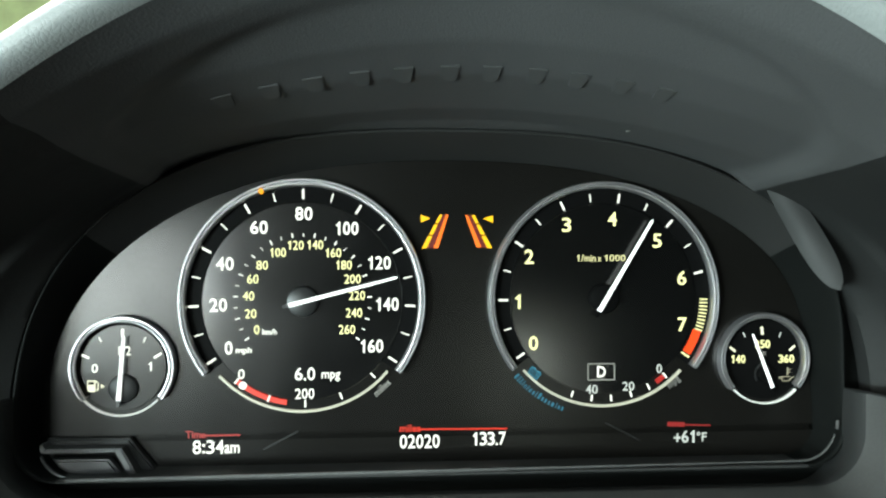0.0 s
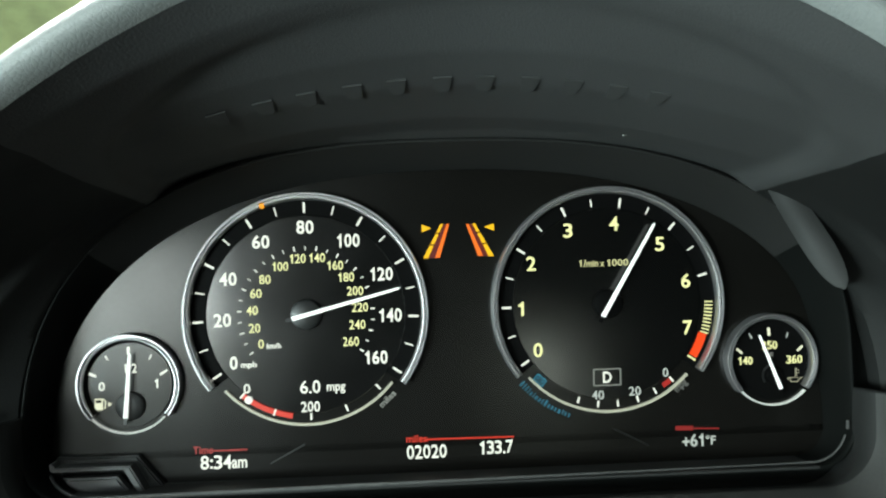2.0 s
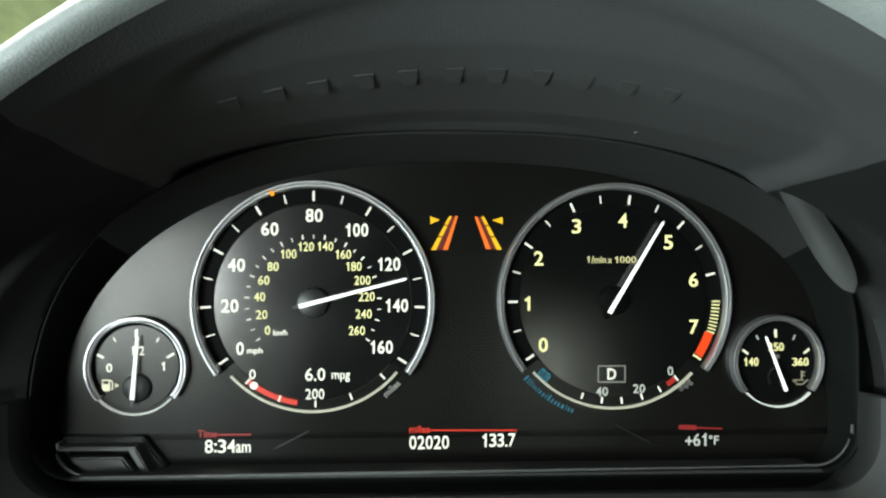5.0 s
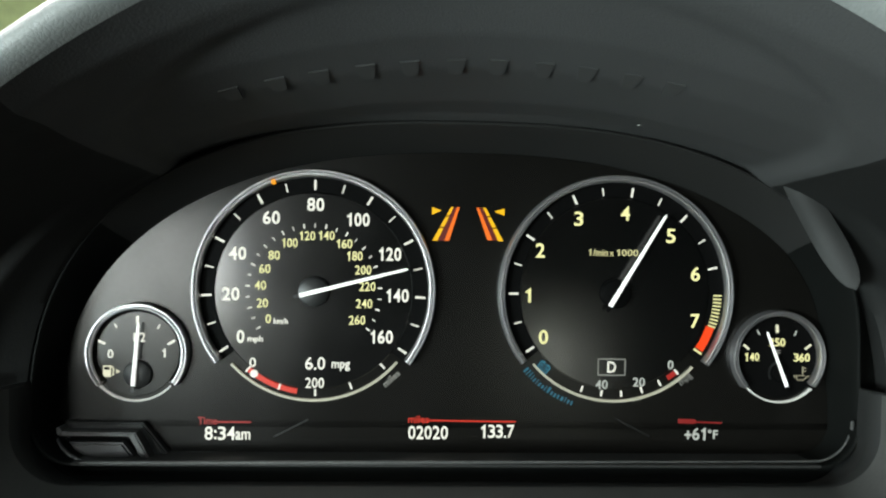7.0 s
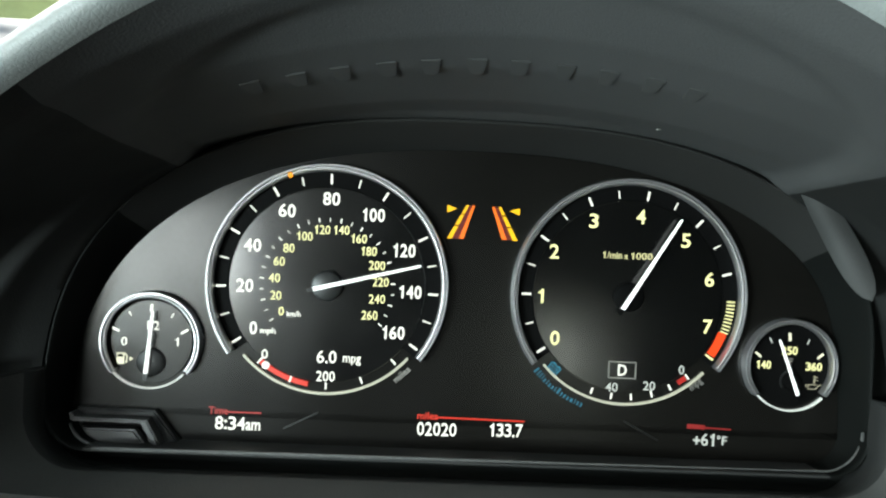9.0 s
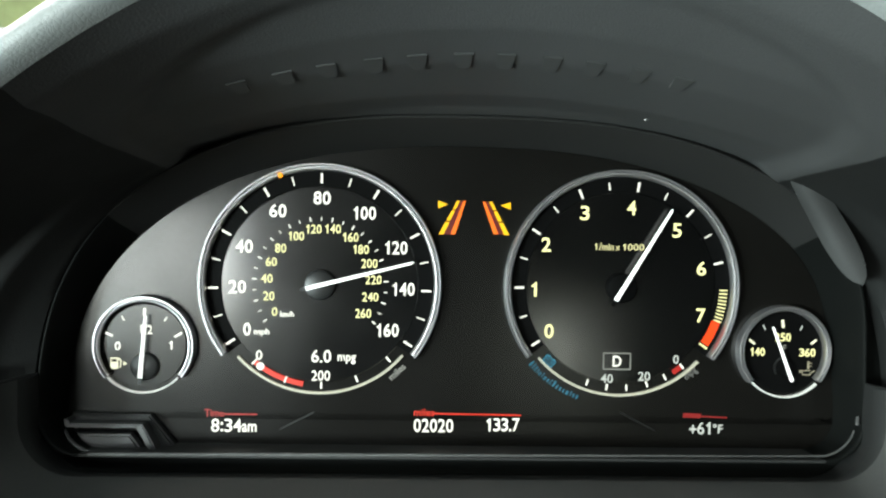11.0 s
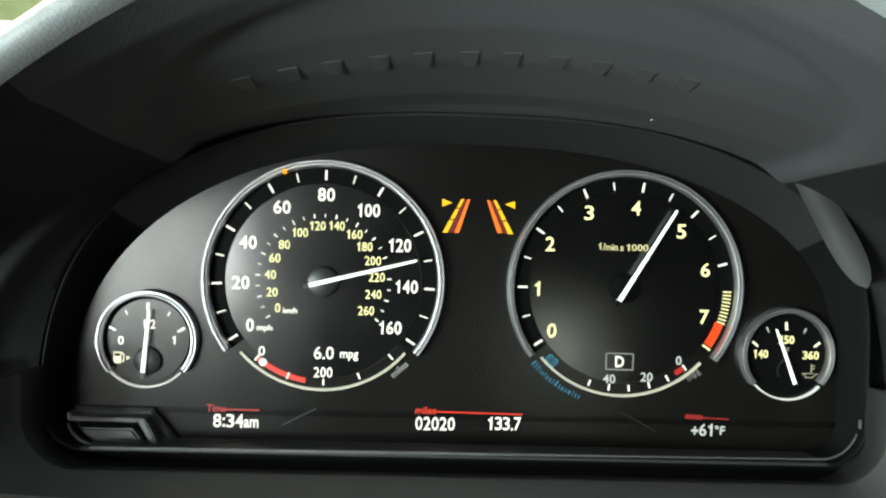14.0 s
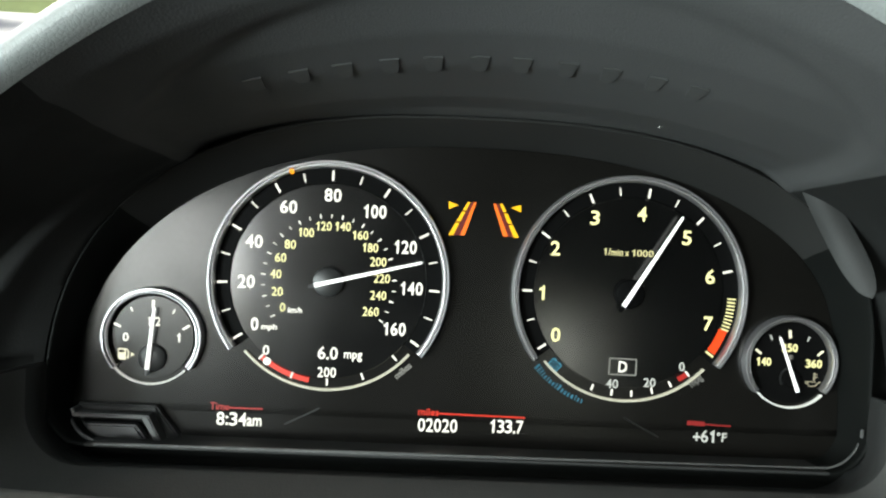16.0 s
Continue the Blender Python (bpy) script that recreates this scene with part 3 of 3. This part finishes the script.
part("range_marker", lathe([(0, -0.5), (0, -1.6), (1.3, -1.6), (1.7, -1.2), (1.7, -0.5)], 0, 360, 24, 44.5 * math.cos(radians(-125.2)),
                           44.5 * math.sin(radians(-125.2))), WHITE, speedo, "round white marker dot")
for a in (-129.5, -109.2, -88.7, -68.3, -47.1):
    part("tick", polar_bar(44.6, a, 3.0, 0.75, -0.8, -0.4), WHITE, speedo)
lettering("character", "miles", 34.3, -38.2, 8.6, 3.0, DIM, speedo, 43)
part("limit_lamp", lathe([(0, -3.0), (0, -5.2), (0.7, -5.2), (1.1, -4.6), (1.1, -3.0)], 0, 360, 20, 50.6 * math.cos(radians(110.3)),
                         50.6 * math.sin(radians(110.3))), SPOT, speedo, "tiny glowing orange spot")
needle(speedo, 0, 0, 14.5, 6.0, 42.5, 1.8, 1.0, -5.2, 6.7, HUB)

tach = thing("tachometer", 133.4, 0, 0.8, "round black tachometer with red zone and chrome bezel", "gauge", "cluster gauges")
TX, TZ = 133.4, 0.8
part("dial_disc", lathe([(0, 0), (0, -0.8), (42.3, -0.8), (42.7, -0.4), (42.7, 0)], steps=128), DISC, tach, "charcoal dial disc")
part("scale_band", lathe([(42.8, 0), (42.8, -0.5), (49.4, -0.5), (49.4, 0)], -37.5, 217.5, 128), BAND, tach, "black band behind the tick marks")
chrome_ring(tach, 49.4, 52.4, -37, 217)
part("lower_rim", arc_plate(47.7, 48.7, 221.5, 317.5, -1.4), CREAM, tach, "thin pale rim line")
for k in range(13):
    big = k % 2 == 0
    part("tick", polar_bar(45.4, 214.0 - k * 16.59, 4.2 if big else 3.4, 0.9 if big else 0.55, -0.75, -0.4), WHITE, tach)
for k in range(10):
    part("tick", polar_bar(46.4, -0.6 - k * 1.93, 3.6, 0.6, -0.75, -0.4), YELLOW, tach)
part("red_zone", arc_plate(43.8, 47.6, -32.6, -18.6, -0.75, -0.4), ORANGE, tach, "glowing red zone block")
part("tick", polar_bar(45.8, -34.0, 4.2, 0.8, -0.75, -0.4), YELLOW, tach)
for i, (x, z) in enumerate(((101.6, -19.0), (94.7, -0.5), (99.5, 19.5), (116.4, 33.8), (137.3, 36.5), (158.0, 26.8), (169.5, 10.0), (169.8, -11.1))):
    numeral("digit", str(i), x - TX, z - TZ, 4.1, 6.4, YELLOW, tach, y0=-1.05, y1=-0.7, bold=SMALL)
numeral("digit", "1", -11.6, 18.2, 2.0, 3.0, DIMYELLOW, tach, y0=-1.05, y1=-0.7)
lettering("character", "/min", -7.0, 18.2, 6.6, 3.2, DIMYELLOW, tach, y0=-1.05, y1=-0.7)
lettering("character", "x", -1.9, 17.6, 1.9, 2.0, DIMYELLOW, tach, y0=-1.05, y1=-0.7)
numeral("digit", "1000", 5.0, 18.2, 10.0, 3.0, DIMYELLOW, tach, y0=-1.05, y1=-0.7, bold=0.01)
lettering("gear_letter", "D", 132.5 - TX, -32.1 - TZ, 3.9, 5.0, WHITE, tach, y0=-1.05, y1=-0.7, bold=SMALL)
for x, z, length, a in ((132.4, -28.5, 12.2, 0), (132.6, -35.7, 12.2, 0), (126.4, -32.1, 7.2, 90), (138.5, -32.1, 7.2, 90)):
    part("gear_box_line", bar(x - TX, z - TZ, length, 0.5, a, -1.0, -0.7), DIM, tach, "thin frame line round the gear letter")
for body, x, z, w in (("40", 128.1, -39.9, 5.4), ("20", 144.9, -38.7, 5.4), ("0", 159.1, -30.9, 2.5)):
    numeral("digit", body, x - TX, z - TZ, w, 4.0, SOFTWHITE, tach, y0=-1.05, y1=-0.7)
for a in (-108.3, -96.7, -85.3, -73.5, -62.4, -50.8):
    part("tick", polar_bar(45.0, a, 2.8, 0.75, -0.8, -0.4), WHITE, tach)
part("economy_bar", arc_plate(43.9, 46.1, -57.0, -51.6, -0.5, -0.1), DARKRED, tach, "short glowing red bar")
lettering("character", "mpg", 166.6 - TX, -37.8 - TZ, 6.5, 3.2, FAINT, tach, 42)
a = radians(-40.5)


def on_battery(u, v):
    return -31.4 + u * math.cos(a) - v * math.sin(a), -33.2 + u * math.sin(a) + v * math.cos(a)


battery = part("battery_symbol", prism([on_battery(u, v) for u, v in ((-2.5, -1.45), (2.5, -1.45), (2.5, 1.45), (-2.5, 1.45))], -0.9, -0.5), DEEPBLUE, tach,
               "blue battery symbol")
for u, v, length, w, turned in ((0, 1.5, 5.4, 0.4, 0), (0, -1.5, 5.4, 0.4, 0), (2.5, 0, 3.0, 0.4, 90), (-2.5, 0, 3.0, 0.4, 90),
                                (-1.4, 1.9, 1.1, 0.5, 0), (1.4, 1.9, 1.1, 0.5, 0), (-1.3, 0.2, 1.1, 0.35, 0), (1.3, 0.2, 1.1, 0.35, 0), (1.3, 0.2, 1.1, 0.35, 90)):
    x, z = on_battery(u, v)
    part("outline", bar(x, z, length, w, -40.5 + turned, -1.05, -0.85), BLUE, battery, "bright blue line")
angle = -139.0
for wide, tall in ((1.1, 2.8), (0.55, 2.8), (0.55, 2.8), (0.35, 2.5), (0.9, 1.8), (0.35, 2.5), (1.0, 1.8), (0.95, 1.8), (0.5, 2.4), (1.25, 2.8), (0.9, 1.9),
                   (0.95, 1.8), (0.9, 1.8), (1.5, 1.8), (0.35, 2.5), (0.9, 1.8), (0.8, 1.8)):
    wide *= 0.66
    angle += math.degrees(wide / 2 / 52)
    part("letter_bar", polar_bar(53.6 - tall / 2, angle, tall, wide, -0.5), PRINTBLUE, tach, "small blue bar of print")
    angle += math.degrees((wide / 2 + 1.06) / 52)
needle(tach, 0, 0, 59.2, 6.4, 41.2, 1.9, 1.0, -5.2, 6.6, DARKHUB)

fuel = thing("fuel_gauge", -76.7, 0, -27.7, "small round fuel gauge reading about half full", "gauge", "cluster gauges")
part("dial_disc", lathe([(0, 0), (0, -0.6), (18.6, -0.6), (18.9, -0.3), (18.9, 0)], steps=96), PANEL, fuel, "charcoal dial disc")
chrome_ring(fuel, 18.9, 21.9, -39, 221, 1.2, 0.1)
# Black cone for the crescent of shadow between bezel and disc.
part("shadow_wall", lathe([(18.8, -4.0), (18.9, -4.0), (18.9, -0.3), (17.7, -0.3), (17.7, -0.75)], -39, 221, 96, 0.8, 0.1), BAND, fuel, "black inner wall that stands for the shadow inside the bezel", smooth=True)
part("lower_rim", arc_plate(20.5, 21.15, 223.5, 316.5, -1.8), PALE, fuel, "thin white rim line")
for a, r, length, w in ((163, 15.6, 3.6, 1.0), (127, 14.6, 2.2, 0.5), (88, 14.4, 3.4, 1.2), (50, 15.0, 2.2, 0.5), (17, 15.8, 3.6, 1.0)):
    part("tick", polar_bar(r, a, length, w, -0.85, -0.5, -8 if a > 100 else 14 if a < 60 else 0), WHITE, fuel)
for body, x, z, w in (("0", -11.0, -0.6, 2.5), ("1", 12.1, 0.0, 2.3)):
    numeral("digit", body, x, z, w, 3.8, WHITE, fuel, y0=-0.85, y1=-0.5)
lettering("character", "1/2", 1.4, 6.8, 5.0, 4.0, WHITE, fuel, y0=-0.85, y1=-0.5)
pump = part("pump_symbol", prism([(-14.1, -10.7), (-10.7, -10.7), (-10.7, -5.7), (-14.1, -5.7)], -0.85, -0.5, 0.15), CREAMLIT, fuel, "pale yellow fuel pump symbol")
part("pump_window", bar(-12.4, -6.9, 2.3, 1.2, 0, -1.0, -0.8), BAND, pump, "dark window of the pump symbol")
for x, z, length, turned in ((-10.1, -6.4, 1.3, -50), (-9.6, -8.2, 2.8, 85), (-9.9, -9.8, 0.9, 0)):
    part("pump_hose", bar(x, z, length, 0.45, turned, -0.85, -0.5), CREAMLIT, pump)
part("pump_arrow", prism([(-8.4, -9.3), (-6.8, -8.3), (-8.4, -7.3)], -0.85, -0.5), CREAMLIT, fuel, "small pale yellow arrow")
needle(fuel, 0.2, -8.1, 85.3, 6.0, 21.8, 1.8, 1.0, -3.6, 6.2, HUB, 0.8, -1.2)

temper = thing("temperature_gauge", 208.7, 0, -27.3, "small round oil temperature gauge with chrome bezel", "gauge", "cluster gauges")
part("dial_disc", lathe([(0, 0), (0, -0.6), (18.0, -0.6), (18.3, -0.3), (18.3, 0)], steps=96), BAND, temper, "black dial disc")
chrome_ring(temper, 18.4, 21.0, -39, 221, -1.4, 0.6)
part("lower_rim", arc_plate(19.65, 20.25, 223.5, 316.5, -1.8), PALE, temper, "thin white rim line")
for a, r, length, w, lean, mat in ((162.6, 15.9, 3.3, 0.95, -20, CREAMLIT), (130.8, 15.0, 2.4, 0.55, -12, SOFTWHITE), (95.6, 13.2, 3.6, 1.2, 0, CREAMLIT),
                                   (57.2, 13.4, 2.4, 0.5, 12, SOFTWHITE), (21.2, 14.0, 3.3, 0.95, 18, CREAMLIT)):
    part("tick", polar_bar(r, a, length, w, -0.85, -0.5, lean), mat, temper)
for body, x, z, w in (("140", -12.6, 0.3, 6.8), ("250", -1.1, 7.0, 7.2), ("360", 10.3, 0.2, 7.4)):
    numeral("digit", body, x, z, w, 3.7, YELLOW, temper, y0=-0.85, y1=-0.5, bold=SMALL)
lettering("character", "°F", -1.1, 2.3, 3.2, 2.8, DIM, temper, y0=-0.85, y1=-0.5)
part("hub_rim", lathe([(4.6, -0.5), (4.6, -1.0), (5.3, -1.0), (5.3, -0.5)], 105, 215, 24, 0.4, -6.8), HUB, temper, "faint raised arc beside the hub")
oil = part("oil_symbol", bar(10.9, -5.6, 3.6, 0.6, 90, -0.85, -0.5), OILLIT, temper, "dim thermometer over an oil can outline")
for x0, z0, x1, z1 in ((8.3, -9.9, 11.6, -9.9), (11.5, -9.9, 12.9, -8.4), (12.8, -8.4, 14.0, -8.0), (8.4, -9.9, 8.0, -8.0), (7.9, -8.0, 11.9, -8.0),
                       (8.0, -8.2, 7.0, -8.0), (7.0, -8.0, 7.3, -9.1), (11.2, -4.6, 12.4, -4.6), (11.2, -5.9, 12.4, -5.9)):
    part("outline", bar((x0 + x1) / 2, (z0 + z1) / 2, math.hypot(x1 - x0, z1 - z0), 0.38, math.degrees(math.atan2(z1 - z0, x1 - x0)), -0.85, -0.5), OILLIT, oil)
needle(temper, 0.2, -6.8, 111.2, 6.0, 20.3, 1.4, 0.7, -3.6, 4.0, DARKHUB)

# ---- warning lamps and readouts ----
lamp = thing("lane_warning_lamp", 57.5, 0, 30.5, "lit amber and orange lane warning symbol with arrow", "warning lamp", "lane warning lamps")


def strip(x0, z0, x1, z1, w, t0, t1):
    """A slanting strip between two shares of the way from the foot (x0, z0) to the head (x1, z1), narrowing upwards."""
    pts = []
    for t, s in ((t0, -1), (t0, 1), (t1, 1), (t1, -1)):
        pts.append((x0 + (x1 - x0) * t + s * w * (1 - 0.48 * t) / 2, z0 + (z1 - z0) * t))
    return prism(pts, -0.25, 0)


part("arrow", prism([(-6.3, 7.5), (-6.2, 4.0), (-2.0, 5.9)], -0.25, 0), AMBER, lamp)
for t0, t1 in ((0, 0.37), (0.41, 0.71), (0.75, 1.0)):
    part("dash", strip(-4.8, -7.4, 2.7, 7.6, 2.2, t0, t1), AMBER, lamp)
part("line", strip(0.4, -7.3, 5.4, 7.6, 2.1, 0, 1), LINEORANGE, lamp)
# A glowing plate stands for the red halo between dash and line.
part("lane_glow", prism([(-3.6, -7.3), (-0.8, -7.3), (4.7, 7.5), (3.4, 7.5)], -0.12, 0), DEEPRED, lamp, "deep red halo painted between the lit lines")
lamp2 = thing("lane_warning_lamp", 77.0, 0, 30.5, "lit amber and orange lane warning symbol with arrow", "warning lamp", "lane warning lamps")
part("arrow", prism([(6.3, 7.3), (6.4, 4.1), (1.8, 5.9)], -0.25, 0), AMBER, lamp2)
for t0, t1 in ((0, 0.37), (0.41, 0.71), (0.75, 1.0)):
    part("dash", strip(4.9, -7.2, -2.6, 7.5, 2.3, t0, t1), AMBER, lamp2)
part("line", strip(0.1, -6.9, -5.5, 7.4, 2.2, 0, 1), LINEORANGE, lamp2)
part("lane_glow", prism([(1.3, -6.9), (3.7, -6.9), (-3.3, 7.3), (-4.8, 7.3)], -0.12, 0), DEEPRED, lamp2, "deep red halo painted between the lit lines")


def readout(name, label, items):
    top = thing(name, 0, 0, 0, label, "display", "readouts")
    for kind, args, mat in items:
        if kind in ("rule", "print_bar"):
            part(kind, bar(*args), mat, top)
        else:
            (numeral if kind == "digit" else lettering)(kind, *args, mat, top)
    return top


readout("clock_readout", "lit white clock reading with red caption", (
    ("digit", ("8:34", -40.4, -62.9, 13.2, 5.9), WHITE), ("character", ("am", -30.4, -63.9, 6.4, 3.7), WHITE),
    ("caption_character", ("Time", -45.8, -57.4, 8.4, 3.2), DARKRED), ("rule", (-34.2, -57.9, 14.6, 0.6, 0), DARKRED)))
readout("odometer_readout", "lit white odometer and trip readings with red caption", (
    ("digit", ("02020", 51.0, -62.1, 17.6, 5.9), WHITE), ("digit", ("133.7", 81.8, -61.4, 15.2, 5.9), WHITE),
    ("caption_character", ("miles", 46.7, -56.2, 9.2, 3.2), RED), ("rule", (70.6, -56.9, 38.8, 0.6, -0.5), RED)))
readout("outside_temperature_readout", "lit white outside temperature reading with red caption", (
    ("digit", ("+61", 171.6, -62.1, 10.4, 5.6), SOFTWHITE), ("character", ("°F", 179.4, -62.2, 4.6, 4.2), SOFTWHITE),
    ("print_bar", (167.3, -56.4, 8.0, 2.0, -2), FADEDRED), ("rule", (177.3, -56.9, 12.2, 0.6, -2), FADEDRED)))

# ---- trip reset button ----
reset = thing("reset_button", 0, 0, 0, "satin black trip reset button in a slanted trim", "button")
part("base", prism([(-106, -57.4), (-72.6, -57.6), (-62.2, -70.4), (-62, -72.4), (-92, -72.8), (-99, -70.4), (-105, -65)], -4, 0, 0.8), PLASTIC, reset, "black trim base")
part("groove", prism([(-103.5, -61.2), (-76, -61.2), (-70, -72.2), (-91, -72.4), (-98, -69.6), (-102.6, -65.4)], -4.4, -3, 0.1), BAND, reset, "dark groove round the button")
part("top_rail", prism([(-104.6, -60.0), (-76.4, -60.2), (-75.4, -61.7), (-104.2, -61.7)], -11, -4, 0.6), GLOSS, reset, "satin black upper rail")
part("rail_hook", prism([(-106.2, -58.4), (-104.9, -58.2), (-103.9, -59.6), (-104.4, -61.7), (-105.6, -61.2)], -11, -3.5, 0.4), GLOSS, reset, "hooked end of the upper rail")
part("side_rail", prism([(-76.2, -60.2), (-73.4, -60.2), (-66.6, -72.2), (-70.2, -72.2), (-75.6, -62.0)], -11, -4, 0.6), GLOSS, reset, "satin black slanted rail")
part("button", prism([(-101.8, -65.0), (-79.4, -65.0), (-73.6, -72.2), (-90, -72.4), (-95.5, -70.7), (-99.3, -68.2)], -9, -4.3, 0.9), GLOSS, reset, "satin black push button")
rim = bmesh.new()
lane = [(-104.2, -62.5), (-102.6, -65.6), (-99.6, -68.6), (-96.0, -70.7), (-91.5, -71.9), (-84, -72.2), (-62, -72.3)]
rings = []
for x, z in lane:
    rings.append([rim.verts.new((x * MM, (-13.5 + 1.0 * math.cos(a)) * MM, (z + 1.0 * math.sin(a)) * MM)) for a in [radians(45 * k) for k in range(8)]])
for p, q in zip(rings, rings[1:]):
    for k in range(8):
        rim.faces.new((p[k], p[(k + 1) % 8], q[(k + 1) % 8], q[k]))
rim.faces.new(rings[0])
rim.faces.new(list(reversed(rings[-1])))
bmesh.ops.recalc_face_normals(rim, faces=rim.faces)
part("lower_rim", rim, GLOSS, reset, "satin rounded lower rim", smooth=True)

# ---- cabin round the camera (metres, upright) ----
LINING = material("roof_lining", (0.12, 0.12, 0.115), 0.9, grain=0.3, grain_scale=400, vary=0.15, vary_scale=4)
DASH = material("dashboard_leather", (0.05, 0.052, 0.05), 0.6, grain=0.3, grain_scale=900, bump=0.2, vary=0.2, vary_scale=8)
solid("dashboard", box(-0.72, 1.0, 0.075, 0.85, -0.5, 0.085, 0.02), DASH, "dark grained leather dashboard", "dashboard", "structure", tilt=False)
solid("floor", box(-0.80, 1.05, -1.7, 0.9, -0.80, -0.75), FLOOR, "grey carpeted cabin floor", "floor", "structure", tilt=False)



def pierced(axis, at, thick, span, height, holes):
    """A wall across one axis, with openings (from, to, low, high) through its thickness."""
    bm = bmesh.new()
    cuts = sorted({span[0], span[1], *[h[0] for h in holes], *[h[1] for h in holes]})
    for a, b in zip(cuts, cuts[1:]):
        inside = [h for h in holes if h[0] <= a and b <= h[1]]
        runs = [height] if not inside else [(height[0], inside[0][2]), (inside[0][3], height[1])]
        for lo, hi in runs:
            lim = (at, at + thick, a, b, lo, hi) if axis == "x" else (a, b, at, at + thick, lo, hi)
            block = box(*lim)
            me = bpy.data.meshes.new("block")
            block.to_mesh(me)
            block.free()
            bm.from_mesh(me)
            bpy.data.meshes.remove(me)
    return bm


# Unseen roof; the opening is added for the overhead lamp.
roof = pierced("y", 0.0, 0.04, (-0.80, 1.05), (-1.7, -0.12), ((-0.52, 0.12, -0.61, -0.46),))
roof.transform(Matrix(((1, 0, 0, 0), (0, 0, 1, 0), (0, 1, 0, 0.62), (0, 0, 0, 1))))
bmesh.ops.recalc_face_normals(roof, faces=roof.faces)
solid("ceiling", roof, LINING, "light grey cabin roof lining with an opening for the added overhead lamp", "ceiling", "structure", tilt=False)
solid("wall_driver", pierced("x", -0.80, 0.05, (-1.7, 0.9), (-0.8, 0.66), ((-0.72, 0.88, 0.02, 0.50), (-1.64, -0.80, 0.04, 0.50))), CABIN,
      "black driver side wall with door windows", "wall", "structure", tilt=False)
# Unseen; left without windows to keep light off the hood's left side.
solid("wall_passenger", pierced("x", 1.0, 0.05, (-1.7, 0.9), (-0.8, 0.66), ()), CABIN,
      "black passenger side wall, unseen and windowless to block light", "wall", "structure", tilt=False)
solid("wall_rear", pierced("y", -1.75, 0.05, (-0.75, 1.0), (-0.8, 0.62), ((-0.74, -0.44, 0.14, 0.50), (0.34, 0.48, 0.05, 0.22))), CABIN,
      "black rear wall with the rear window", "wall", "structure", tilt=False)
solid("ground", box(-400, 400, -400, 400, -1.35, -1.25), material("grass", (0.10, 0.14, 0.04), 0.9, grain=0.5, grain_scale=3, vary=0.5, vary_scale=0.2),
      "green roadside grass reaching the horizon", "ground", "structure", tilt=False)

bank = bmesh.new()
rng = random.Random(7)
rows = []
for i in range(61):
    a = radians(-30 + 4 * i)
    rows.append([bank.verts.new(((-(18 + d) * math.sin(a)) * (1 + 0.03 * rng.random()), (18 + d) * math.cos(a), z * (1 + 0.5 * rng.random()) - 1.3))
                 for d, z in ((0, 0.02), (1.5, 0.9), (3.0, 2.2), (5.0, 3.4), (8.0, 4.2), (12.0, 4.0))])
for p, q in zip(rows, rows[1:]):
    for j in range(5):
        bank.faces.new((p[j], p[j + 1], q[j + 1], q[j]))
bmesh.ops.recalc_face_normals(bank, faces=bank.faces)
solid("backdrop", bank, material("sunlit_hedge", (0.30, 0.34, 0.13), 0.9, grain=0.7, grain_scale=2.5, vary=0.6, vary_scale=0.5),
      "sunlit green hedge along the roadside", "hedge", "structure", tilt=False, smooth=True)
